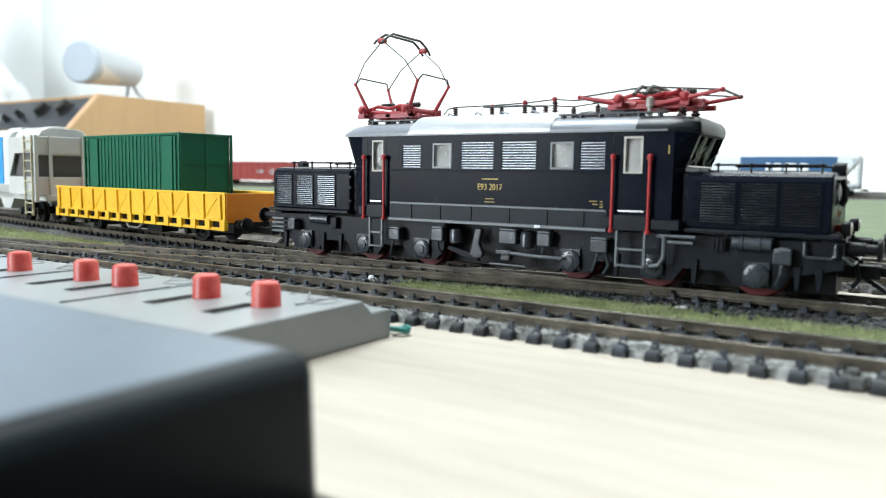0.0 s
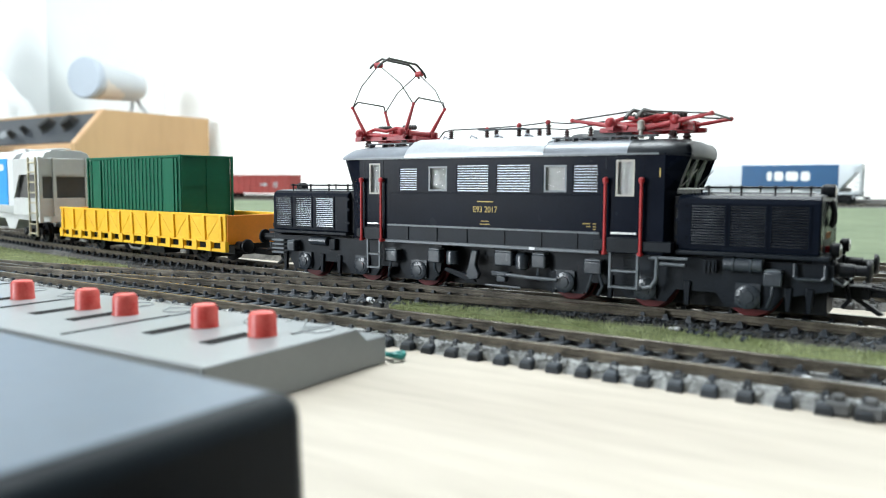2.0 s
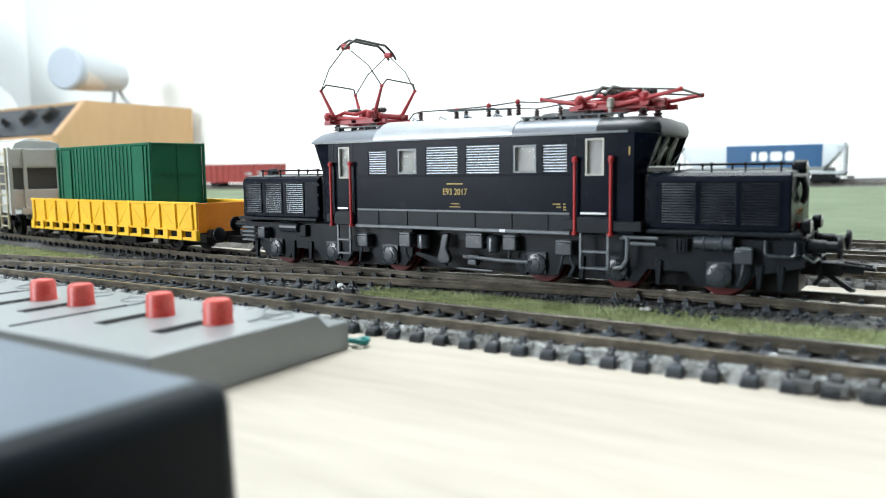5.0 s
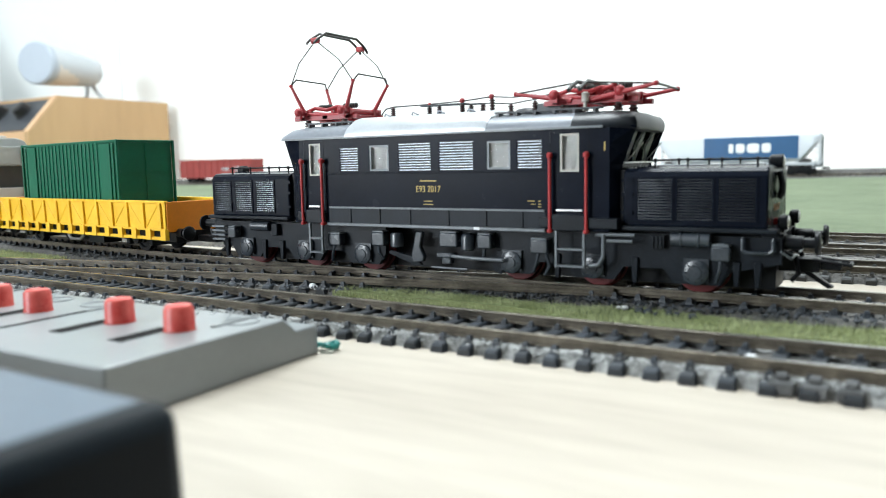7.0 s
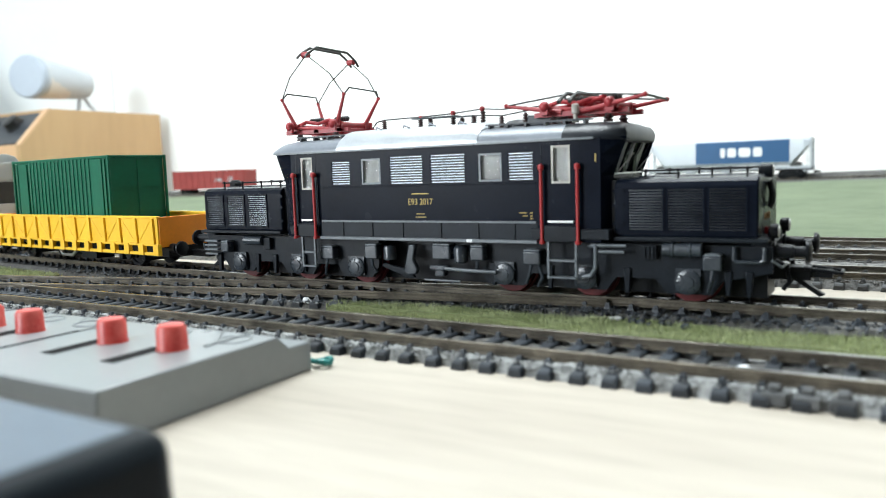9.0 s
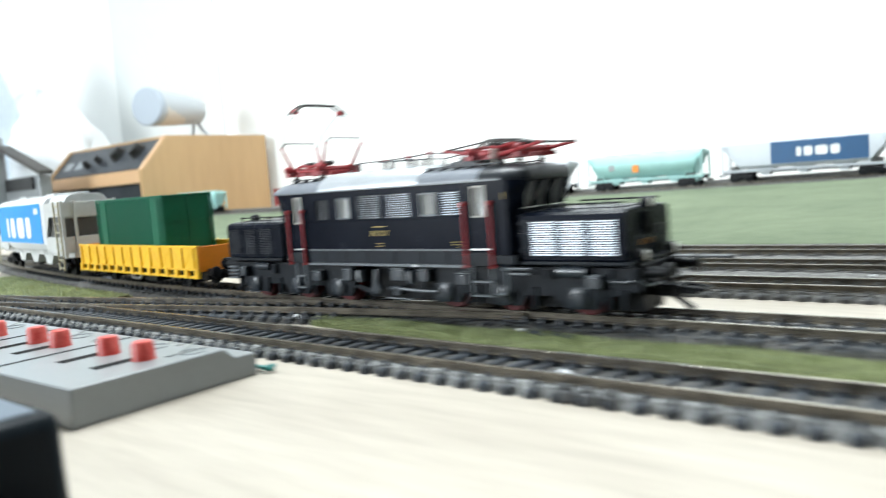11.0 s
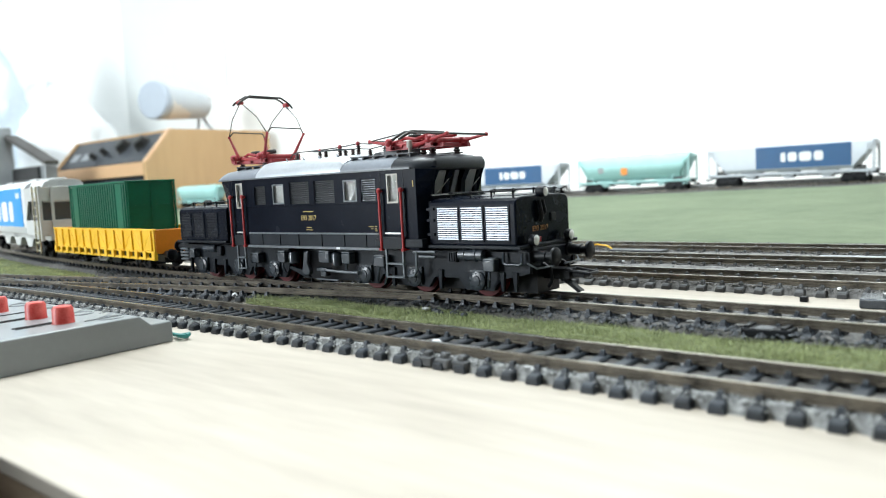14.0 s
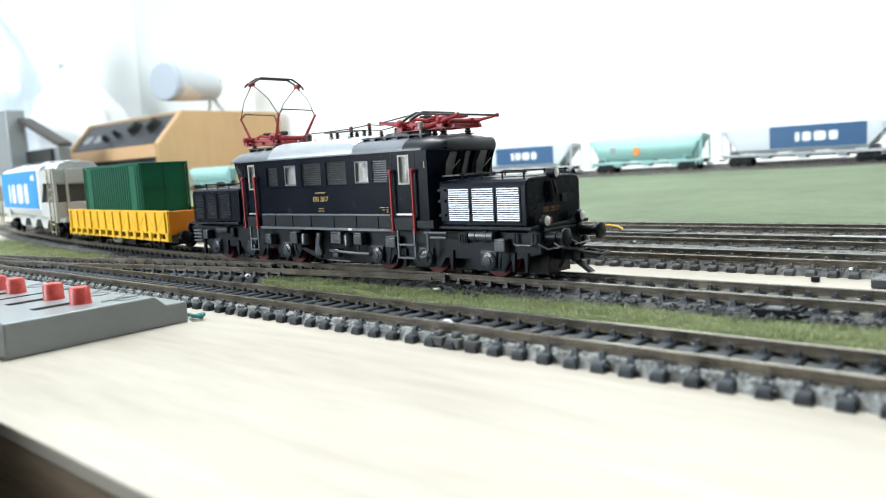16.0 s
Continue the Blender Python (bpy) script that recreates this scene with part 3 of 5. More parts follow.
pl = thing("track_connector", (157, -13, 2), "dark plastic track connector half sunk in the grass", "track part")
part("housing", Mesh().box(152.5, 164, -15.5, -9.5, 2.0, 4.3), BLACK_IRON, pl, bevel=0.5)
part("contact_plate", Mesh().box(156, 160, -15.8, -12.4, 4.0, 4.6), SLEEPER_DUSTY, pl, "dusty pale plate", bevel=0.3)
for k in range(2):
    part("rib", Mesh().box(153.2 + 8.4 * k, 154.6 + 8.4 * k, -15.2, -9.8, 4.1, 4.8), BLACK_IRON, pl, bevel=0.2)
solo("yellow_wire", Mesh().tube([(14, 151, 3.8), (15, 156, 5.0), (20, 158, 5.6), (26, 157, 5.0), (30, 155, 3.8)], 0.4, 8), YELLOW, "short yellow wire bridging the siding rails", "wire", at=(20, 156, 4), smooth=True)
solo("pale_strip", Mesh().box(132, 260, 139, 143, 2.4, 4.2), PRINT_GREY, "pale grey flat strip between the siding tracks", "strip", at=(190, 141, 2.4), bevel=0.3)
solo("dark_plate", Mesh().box(36, 64, 139, 146, 2.4, 5.0), ROOF_DARK, "dark plastic plate between the siding tracks", "track part", at=(50, 142, 2.4), bevel=0.5)
solo("dark_plate", Mesh().box(150, 240, 222, 240, 1.8, 6.0), ROOF_DARK, "dark flat plate at the foot of the grass mat", "track part", at=(190, 230, 1.8), bevel=0.6)
for px, py in ((102, 131), (128, 97), (158, 57), (-20, 96), (60, 108)):
    solo("white_crumb", Mesh().ball((px, py, 3.5), .7, 7, 0.7), PRINT_WHITE, "small white crumb lying on the ballast", "debris", at=(px, py, 3))

# ---- grass mat and the far line ----
def lift_far(x):
    return max(0.0, x + 480) * 0.0115


rows = []
for y in [213, 216, 225, 260, 320, 400, 480, 560, 640, 720, 780, 811, 812]:
    k = min(1, max(0, (y - 216) / 560))
    rows.append([(x, y + (2.5 * noise.noise(Vector((x * .01, 0, 5))) if y < 220 else 0),
                  0.02 if y in (213, 812) else 1.8 + k * (5.8 + lift_far(x)) + 0.8 * noise.noise(Vector((x * .02, y * .02, 0)))) for x in frange(-1950, 1400, 25)])
solo("grass_mat", Mesh().loft(rows), MAT_GREEN, "plain green grass mat rising to the far track", "grass mat", at=(0, 213, 0), smooth=True, kind="structure")
bank = [[(x, 845 + u, w + (lift_far(x) if w > 0 else 0)) for u, w in ((-32, 7), (-20, 9.0), (18, 9.0), (24, 16.5), (36, 17), (36, 0), (-32, 0))] for x in frange(-1950, 1400, 50)]
solo("ballast_bank", Mesh().loft(bank, close=True), DARK_BALLAST, "dark ballast bank carrying the far track", "ballast", at=(0, 845, 0), kind="structure")
track("far railway track along the wall on a ballast bank", lambda x: 845.0, -1950, 1400, 6.6, x_sleep=(-700, 300), grade=lift_far)

# dark ground and the rear edge of the sidings
bed("ballast_bed", "dark earth strip along the foot of the grass mat", lambda x: 204.0, -700, 900, -8, 9, 2.2, DARK_BALLAST, step=6)


# ---- wagons ----
def wheelset(m_wheels, x, r=5.6):
    for s in (-1, 1):
        m_wheels.lathe((x, s * 7.2, r), (0, s, 0), [(-1.2, r + 0.55), (-0.5, r + 0.5), (-0.4, r), (1.2, r - 0.1), (1.25, r - 1.2), (0.6, r - 1.6), (0.7, 1.2), (1.6, 1.0)], 24)
    m_wheels.cyl((x, -7, r), (x, 7, r), 0.9)


def bogie(parent, x):
    frame_m = Mesh()
    for s in (-1, 1):
        frame_m.prism([(x - 15, 5.0), (x - 15, 7.6), (x - 7, 8.4), (x - 4, 10.5), (x + 4, 10.5), (x + 7, 8.4), (x + 15, 7.6), (x + 15, 5.0), (x + 6, 4.6), (x + 4, 2.6), (x - 4, 2.6), (x - 6, 4.6)], "y", s * 9.6, s * 11.6)
        for k in (-10.2, 10.2):
            frame_m.lathe((x + k, s * 11.4, 5.6), (0, s, 0), [(0, 2.2), (0.8, 2.2), (1.2, 1.5)], 12)
        for k in (-2, 0, 2):
            frame_m.cyl((x + k, s * 12, 3.2), (x + k, s * 12, 7.6), 0.8, seg=8)
    frame_m.box(x - 4, x + 4, -10, 10, 6, 10.5)
    b = part("bogie", frame_m, BLACK_IRON, parent, "black cast bogie side frame", bevel=0.25)
    for k in (-10.2, 10.2):
        w = Mesh()
        wheelset(w, x + k)
        part("wheelset", w, BLACK_IRON, b, smooth=True)


def bar_mark(m, x, z, w, h, y):
    """One plain rounded mark on a wagon side."""
    n = 10
    prof = []
    for i in range(n):
        a = 2 * math.pi * i / n
        cx, cz = math.cos(a), math.sin(a)
        prof.append((x + w / 2 * (abs(cx) ** .5) * (1 if cx > 0 else -1), z + h / 2 * (abs(cz) ** .5) * (1 if cz > 0 else -1)))
    m.prism(prof, "y", y, y - 0.12)


def hopper(label, body_mat, sign_mat, end_mat, length=206.0, sign=(-62, 52), marks=None, at=(0, 0, 0), turn=0.0):
    """A covered hopper wagon along x, its rail-top middle at the origin; the side with the marks is at -y."""
    h = thing("hopper_wagon", (0, 0, 0), label, "wagon", group="freight wagons")
    L = length / 2
    prof = [(-13, 15.5), (-16, 20), (-16, 46.5), (-13.5, 49.6), (-9, 51), (9, 51), (13.5, 49.6), (16, 46.5), (16, 20), (13, 15.5)]
    inner = L - 42
    part("body", Mesh().prism(prof, "x", -inner, inner), body_mat, h, bevel=0.4)
    for s in (-1, 1):
        # sloping hopper end, upper side sheets, frame plate, posts and ladder
        slope = [[(s * inner, y * .8, z) for y, z in prof], [(s * (L - 5), y * .8, max(z, 37)) for y, z in prof]]
        part("hopper_end", Mesh().loft(slope, close=True), end_mat, h, bevel=0.2)
        for q in (-1, 1):
            plate = Mesh()
            plate.prism([(s * inner, 51 - 4.6), (s * (L - 1), 46.4), (s * (L - 1), 37.6), (s * (inner + 10), 37.6), (s * inner, 24)], "y", q * 15.2, q * 16.05)
            part("end_sheet", plate, end_mat, h, bevel=0.15)
            plate = Mesh()
            plate.prism([(s * (inner - 2), 15.2), (s * (L - 1), 15.2), (s * (L - 1), 25), (s * (inner + 1), 25), (s * (inner - 2), 22)], "y", q * 15.0, q * 15.9)
            part("lower_sheet", plate, end_mat, h, bevel=0.15)
        part("end_wall", Mesh().box(min(s * (L - 2.2), s * (L - 1)), max(s * (L - 2.2), s * (L - 1)), -14.9, 14.9, 15.2, 25), end_mat, h, bevel=0.2)
        part("end_wall", Mesh().box(min(s * (L - 2.2), s * (L - 1)), max(s * (L - 2.2), s * (L - 1)), -14.9, 14.9, 37.6, 46.4), end_mat, h, bevel=0.2)
        # Solid dark box: the shade below the slope is put into its colour.
        part("end_shade_box", Mesh().box(min(s * (inner + 2), s * (L - 6)), max(s * (inner + 2), s * (L - 6)), -13.5, 13.5, 21, 40), HOP_DARK, h, "dark box painting the shade under the sloping hopper end")
        for q in (-1, 1):
            part("end_post", Mesh().box(s * (L - 1.5) - .8, s * (L - 1.5) + .8, q * 15.4 - .9, q * 15.4 + .9, 12, 47), end_mat, h)
            part("end_post", Mesh().box(s * (L - .6) - .5, s * (L - .6) + .5, q * 8.4 - .8, q * 8.4 + .8, 12, 47), end_mat, h)
        for q in (-1, 1):
            lad = Mesh()
            for px in (L - 4, L - 15):
                lad.box(s * px - .45, s * px + .45, q * 16.7 - .4, q * 16.7 + .4, 4.5, 47)
            for z in (6, 11, 17, 22.5, 28, 33.5, 39, 44):
                lad.cyl((s * (L - 15), q * 16.8, z), (s * (L - 4), q * 16.8, z), 0.45, seg=6)
            part("ladder", lad, LADDER_CREAM, h, "cream end ladder")
        bogie(h, s * (L - 27))
        part("coupler", Mesh().box(min(s * L, s * (L + 9)), max(s * L, s * (L + 9)), -1.6, 1.6, 7.5, 10), BLACK_IRON, h, bevel=0.3)
    part("underframe", Mesh().box(-L, L, -11, 11, 12, 15.3).box(-L, L, -2, 2, 8.5, 12), end_mat, h, bevel=0.3)
    for cx in (-38, 0, 38):
        part("discharge_chute", Mesh().prism([(cx - 15, 15.4), (cx + 15, 15.4), (cx + 6, 6), (cx - 6, 6)], "y", -11, 11), end_mat, h, bevel=0.3)
    part("roof_walk", Mesh().box(-L + 10, L - 10, -4, 4, 51.6, 52.3).box(-50, -30, -6, 6, 51, 53).box(30, 50, -6, 6, 51, 53), end_mat, h, bevel=0.2)
    for k in range(5):
        cx = -inner + (2 * inner) * k / 4
        part("side_rib", Mesh().box(cx - .5, cx + .5, 15.95, 16.5, 20, 46.5), body_mat, h)
    if sign:
        part("side_panel", Mesh().box(sign[0], sign[1], -16.35, -15.9, 20.5, 47.0), sign_mat, h, "coloured panel with plain pale marks")
        for dx, w, hh, dz in marks or ():
            m = Mesh()
            bar_mark(m, sign[0] + dx, 34 + dz, w, hh, -16.35)
            part("plain_mark", m, PRINT_WHITE, h)
    h.matrix_basis = pose(*[a * MM for a in at], 0, 0, turn)
    return h


RAIL_FAR = 11.6


FLAT_SIDE = [(-12, 17), (-16, 20.5), (-16, 48.6), (-14.6, 50.6), (-8, 51.4)]
BARREL_SIDE = [(-8, 17), (-12.4, 20), (-15.2, 26), (-16.2, 33), (-15.8, 40), (-13.6, 46), (-10, 50), (-5, 51.6)]


def far_hopper(label, body_mat, half, length, at, panel=None, marks=(), turn=-0.6):
    """A hopper wagon with sloping ends, open end frames and a flat or barrel-shaped side."""
    h = thing("hopper_wagon", (0, 0, 0), label, "wagon", group="freight wagons")
    L = length / 2
    inner = L - (24 if panel else 15)
    prof = half + [(-y, z) for y, z in reversed(half)]
    rows = [[(x, y * (.97 if abs(x) > inner else 1), max(z, low)) for y, z in prof] for x, low in ((-L + 3, 44), (-inner, 17), (inner, 17), (L - 3, 44))]
    part("body", Mesh().loft(rows, close=True), body_mat, h, smooth=True)
    part("side_sill", Mesh().box(-L, L, -14.6, -12.6, 12.6, 15.8).box(-L, L, 12.6, 14.6, 12.6, 15.8), body_mat, h, bevel=0.3)
    part("underframe", Mesh().box(-L, L, -5, 5, 10.5, 15.6), BLACK_IRON, h, bevel=0.3)
    part("roof_walk", Mesh().box(-L + 6, L - 6, -4, 4, 52.2, 52.9), body_mat, h, bevel=0.2)
    for k in (-1.5, -.5, .5, 1.5):
        part("roof_hatch", Mesh().box(k * inner * .5 - 8, k * inner * .5 + 8, -5, 5, 51, 52.1), body_mat, h, bevel=0.4)
    for cx in (-inner * .6, 0, inner * .6):
        part("discharge_chute", Mesh().prism([(cx - 12, 17.2), (cx + 12, 17.2), (cx + 4, 8), (cx - 4, 8)], "y", -9, 9), body_mat, h, bevel=0.3)
    for e in (-1, 1):
        for q in (-1, 1):
            part("end_post", Mesh().box(*sorted((e * (L - 2.6), e * (L - .8))), q * 14.4 - .9, q * 14.4 + .9, 15.6, 49), body_mat, h)
            part("end_strut", Mesh().prism([(e * (L - 30), 15.6), (e * (L - 28), 15.6), (e * (L - 12), 35), (e * (L - 13.6), 36)], "y", q * 13.2, q * 14.4), body_mat, h)
            lad = Mesh()
            for px in (L - 3.4, L - 9.4):
                lad.box(e * px - .4, e * px + .4, q * 16.0 - .3, q * 16.0 + .3, 8, 48)
            for z in (10, 16, 22, 28, 34, 40, 46):
                lad.cyl((e * (L - 9.4), q * 16.1, z), (e * (L - 3.4), q * 16.1, z), .4, seg=6)
            part("ladder", lad, body_mat, h)
        part("end_beam", Mesh().box(*sorted((e * (L - 2.6), e * (L - .8))), -14, 14, 44.5, 49.5), body_mat, h, bevel=0.3)
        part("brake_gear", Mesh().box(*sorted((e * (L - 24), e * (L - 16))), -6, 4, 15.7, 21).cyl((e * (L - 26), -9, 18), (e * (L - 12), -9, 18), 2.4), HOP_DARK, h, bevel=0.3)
        bogie(h, e * (L - 24))
        part("coupler", Mesh().box(*sorted((e * L, e * (L + 8))), -1.6, 1.6, 7.5, 10), BLACK_IRON, h, bevel=0.3)
    if panel:
        part("side_panel", Mesh().box(panel[0], panel[1], -16.4, -15.9, 21.2, 49.2), NAVY, h, "navy panel with plain pale marks")
    for x, z, w, hh, m in marks:
        mk = Mesh()
        bar_mark(mk, x, z, w, hh, -16.4)
        part("plain_mark", mk, m, h)
    h.matrix_basis = pose(*[a * MM for a in at], 0, 0, turn)
    return h


def word(x):
    """Four plain pale bars of a word's size."""
    return [(x + dx, 35 + dz, w, hh, PRINT_WHITE) for dx, w, hh, dz in ((-21, 6, 12, 0), (-10, 11, 12, 0), (5.5, 15, 12, 0), (21, 11, 12, 0))]


LOGOS = [(-48, 33, 10, 9, PRINT_GREY), (-10, 30, 11, 11, PRINT_ORANGE)]
for label, body_mat, half, length, x, panel, marks, turn in (
        ("pale grey hopper wagon with navy side panel on far track", FAR_WHITE, FLAT_SIDE, 204, -75, (-37, 76), word(18), -0.6),
        ("pale grey hopper wagon with navy panel beyond the locomotive", FAR_WHITE, FLAT_SIDE, 206, -512, (-44, 69), word(11), 0.0),
        ("pale turquoise barrel-sided hopper wagon with small orange mark", TEAL, BARREL_SIDE, 178, -290, None, LOGOS, -0.6),
        ("pale turquoise hopper wagon on the far track beside the wooden console", TEAL, BARREL_SIDE, 178, -1440, None, (), 0.0)):
    far_hopper(label, body_mat, half, length, (x, 845, RAIL_FAR + lift_far(x)), panel, marks, turn)


def red_wagon(at):
    w = thing("gondola_wagon", (0, 0, 0), "oxide-red open freight wagon on the far track", "wagon", group="freight wagons")
    body = Mesh().box(-100, 100, -16, -15, 9, 44).box(-100, 100, 15, 16, 9, 44).box(-100, -99, -15, 15, 9, 44).box(99, 100, -15, 15, 9, 44).box(-99, 99, -15, 15, 9, 11)
    part("body", body, OXIDE, w)
    part("top_rail", Mesh().box(-101, 101, -17, -15.2, 43, 45).box(-101, 101, 15.2, 17, 43, 45), OXIDE, w, bevel=0.3)
    for k in range(12):
        x = -96 + k * 17.45
        part("side_rib", Mesh().box(x - 1, x + 1, -17.2, -16, 9, 43), OXIDE, w, bevel=0.2)
    m = Mesh()
    bar_mark(m, 62, 26, 12, 12, -16.1)
    bar_mark(m, 30, 26, 20, 6, -16.1)
    part("plain_mark", m, PRINT_GREY, w)
    bogie(w, -72)
    bogie(w, 72)
    w.matrix_basis = pose(*[a * MM for a in at])


red_wagon((-1035, 845, RAIL_FAR))


def place_on_main(x):
    return (x, y_main(x), 6.0), math.degrees(heading(y_main, x))


at, turn = place_on_main(-386)
hopper("light grey hopper wagon with sky-blue side panel behind flat wagon", HOP_WHITE, SKY_BLUE, HOP_GREY, 204, (-78, 51), [(93, 15, 15, -3), (70, 22, 15, -3), (46, 15, 15, -3), (30, 8, 15, -3), (118, 12, 4, 8)], at, turn)


def flat_wagon(at, turn):
    """A two-axle low-sided wagon, its rail-top middle at the origin."""
    w = thing("low_sided_wagon", (0, 0, 0), "bright yellow low-sided two-axle wagon carrying a green container", "wagon", group="freight wagons")
    L = 71.5
    part("floor", Mesh().box(-L, L, -13.2, 13.2, 8.6, 10.4), BLACK_IRON, w)
    for s in (-1, 1):
        side = Mesh().box(-L, L, s * 15.2 - .4, s * 15.2 + .4, 10.2, 20.6)
        part("side_board", side, YELLOW, w, bevel=0.15)
        part("end_board", Mesh().box(s * L - .5, s * L + .5, -15, 15, 9, 20.6), YELLOW_SHADE, w, "yellow end board tinted orange as shading", bevel=0.15)
        part("top_edge", Mesh().box(-L - .4, L + .4, s * 15.2 - .75, s * 15.2 + .75, 20.0, 21.0), YELLOW, w, bevel=0.15)
        sill = Mesh().box(-L, L, s * 15.2 - .6, s * 15.2 + .6, 5.9, 7.1).box(-L, L, s * 15.2 - .6, s * 15.2 + .6, 9.5, 10.6)
        part("sill", sill, YELLOW, w, bevel=0.15)
        for k in range(15):
            x = -L + 1.2 + k * (2 * L - 2.4) / 14
            part("stake_pocket", Mesh().box(x - 1.7, x + 1.7, s * 15.4 - .9, s * 15.4 + .9, 5.9, 10.2), YELLOW, w, bevel=0.2)
        for k in range(13):
            x = -L + 3 + k * (2 * L - 6) / 12
            part("side_post", Mesh().prism([(x - 1.3, 10.3), (x + 1.3, 10.3), (x + .7, 20.2), (x - .7, 20.2)], "y", s * 15.4, s * 16.4), YELLOW, w, bevel=0.15)
            if k < 12:
                brace = Mesh()
                x2 = x + (2 * L - 6) / 12
                a, b = ((x + 1.4, 10.8), (x2 - 1.4, 19.6)) if k % 2 else ((x + 1.4, 19.6), (x2 - 1.4, 10.8))
                brace.cyl((a[0], s * 15.55, a[1]), (b[0], s * 15.55, b[1]), 0.28, seg=6)
                brace.box(x + 1.5, x2 - 1.5, s * 15.55 - .2, s * 15.55 + .2, 14.8, 15.4)
                part("brace", brace, YELLOW, w)
    part("underframe", Mesh().box(-L + 2, L - 2, -10, 10, 4.6, 8.6), BLACK_IRON, w)
    part("brake_pipe", Mesh().tube([(-8, -13, 5.6), (-5, -13.4, 3.4), (3, -13.4, 3.4), (6, -13, 5.6)], 0.7), STEEL, w)
    for x in (-45, 45):
        ws = Mesh()
        wheelset(ws, x, 5.8)
        part("wheelset", ws, BLACK_IRON, w, smooth=True)
        for s in (-1, 1):
            part("axle_guard", Mesh().prism([(x - 6, 8.6), (x + 6, 8.6), (x + 3, 3.6), (x - 3, 3.6)], "y", s * 9.6, s * 11).cyl((x, s * 11, 5.4), (x, s * 12.6, 5.4), 2.2), BLACK_IRON, w, bevel=0.2)
        part("brake_block", Mesh().box(x - 9.5, x - 7, -11, 11, 2.6, 8).box(x + 7, x + 9.5, -11, 11, 2.6, 8), BLACK_IRON, w, bevel=0.4)
    part("brake_cylinder", Mesh().cyl((-12, -6, 5), (2, -6, 5), 2.6).box(8, 20, -12, -4, 2.4, 6), BLACK_IRON, w)
    for s in (-1, 1):
        for q in (-1, 1):
            part("buffer", Mesh().lathe((s * L, q * 10, 11.5 - 3), (s, 0, 0), [(0, 1.7), (3.5, 1.7), (3.6, 1.1), (6, 1.1), (6.1, 2.8), (6.9, 2.7), (7.2, 2.2)], 16), BLACK_IRON, w, smooth=True)
        part("coupler", Mesh().box(min(s * L, s * (L + 12)), max(s * L, s * (L + 12)), -1.8, 1.8, 4.5, 7), BLACK_IRON, w, bevel=0.4)
    w.matrix_basis = pose(*[a * MM for a in at], 0, 0, turn)
    return w


def container(at, turn):
    """A ribbed shipping container, its underside middle at the origin."""
    c = thing("shipping_container", (0, 0, 0), "dark green ribbed shipping container on the yellow wagon", "container")
    L, W, H = 41.0, 12.9, 35.0
    part("box", Mesh().box(-L + .8, L - .8, -W + .8, W - .8, 0.5, H - .5), CONT_GREEN, c)
    fr = Mesh()
    for s in (-1, 1):
        fr.box(-L, L, s * W - .5, s * W + .2, H - 1.1, H).box(-L, L, s * W - .5, s * W + .2, 0, 1.2)
        fr.box(s * L - .7, s * L - .2, -W, W, H - 1.1, H).box(s * L - .7, s * L - .2, -W, W, 0, 1.2)
    part("edge_frame", fr, CONT_GREEN, c, bevel=0.2)
    for s in (-1, 1):
        for q in (-1, 1):
            part("corner_post", Mesh().box(s * L - .8, s * L + .3, q * W - .8, q * W + .3, 0.1, H + .1), CONT_GREEN, c, bevel=0.25)
        for q in (-1, 1):
            part("wide_panel", Mesh().box(s * (L - 9) - 4, s * (L - 9) + 4, q * W - .82, q * W + .0, 1.2, H - 1.5), CONT_GREEN, c, bevel=0.2)
            part("rib", Mesh().box(s * (L - 3.2) - .8, s * (L - 3.2) + .8, q * W - .82, q * W + .0, 1.2, H - 1.5), CONT_GREEN, c, bevel=0.2)
            n = 17
            for k in range(n):
                if s > 0:
                    continue
                x = -L + 15.5 + k * (2 * L - 31) / (n - 1)
                part("rib", Mesh().box(x - .85, x + .85, q * W - .82, q * W - .25, 1.2, H - 1.1), CONT_GREEN, c, bevel=0.25)
    part("door_seam", Mesh().box(L - .85, L - .55, -.25, .25, 1.6, H - 1.6).box(L - .85, L - .5, -W + 1, W - 1, H * .62, H * .62 + .4), CONT_GREEN, c)
    c.matrix_basis = pose(*[a * MM for a in at], 0, 0, turn)
    return c


at, turn = place_on_main(-194)
flat_wagon(at, turn)
cx = -199
container((cx, y_main(cx) + 0.4, 16.45), turn)


# ---- the locomotive ----
def electric_loco():
    lo = thing("electric_locomotive", (0, 0, 6), "black crocodile-type electric model locomotive with raised red pantograph", "locomotive")
    Z0, Z1, YB = 21.2, 47.6, 17.2

    # body sides with real openings: columns between the openings, sills and headers
    holes = [(-33.6, -26.6, 37.2, 44.4, "louvre"), (-22.2, -15.2, 37.2, 44.8, "window"), (-11.8, -0.6, 37.0, 45.2, "louvre"),
             (2.2, 13.2, 37.0, 45.2, "louvre"), (17.6, 24.6, 37.2, 44.8, "window"), (26.6, 33.7, 37.2, 44.8, "louvre"),
             (38.8, 44.0, 36.3, 46.0, "door_window"), (-46.0, -41.3, 36.0, 46.0, "door_window")]
    for s in (-1, 1):
        y0, y1 = sorted((s * YB, s * (YB - 0.9)))
        side = pierced([-50.0, 52.0] + [h[0] for h in holes] + [h[1] for h in holes], [Z0, Z1] + [h[2] for h in holes] + [h[3] for h in holes], y0, y1, [h[:4] for h in holes])
        wall_ob = part("side_wall", side, LOCO_BLACK, lo)
        for x0, x1, z0, z1, what in holes:
            ym = s * (YB - 0.55)
            if what == "louvre":
                lv = Mesh()
                n = 11 if x1 - x0 > 8 else 10
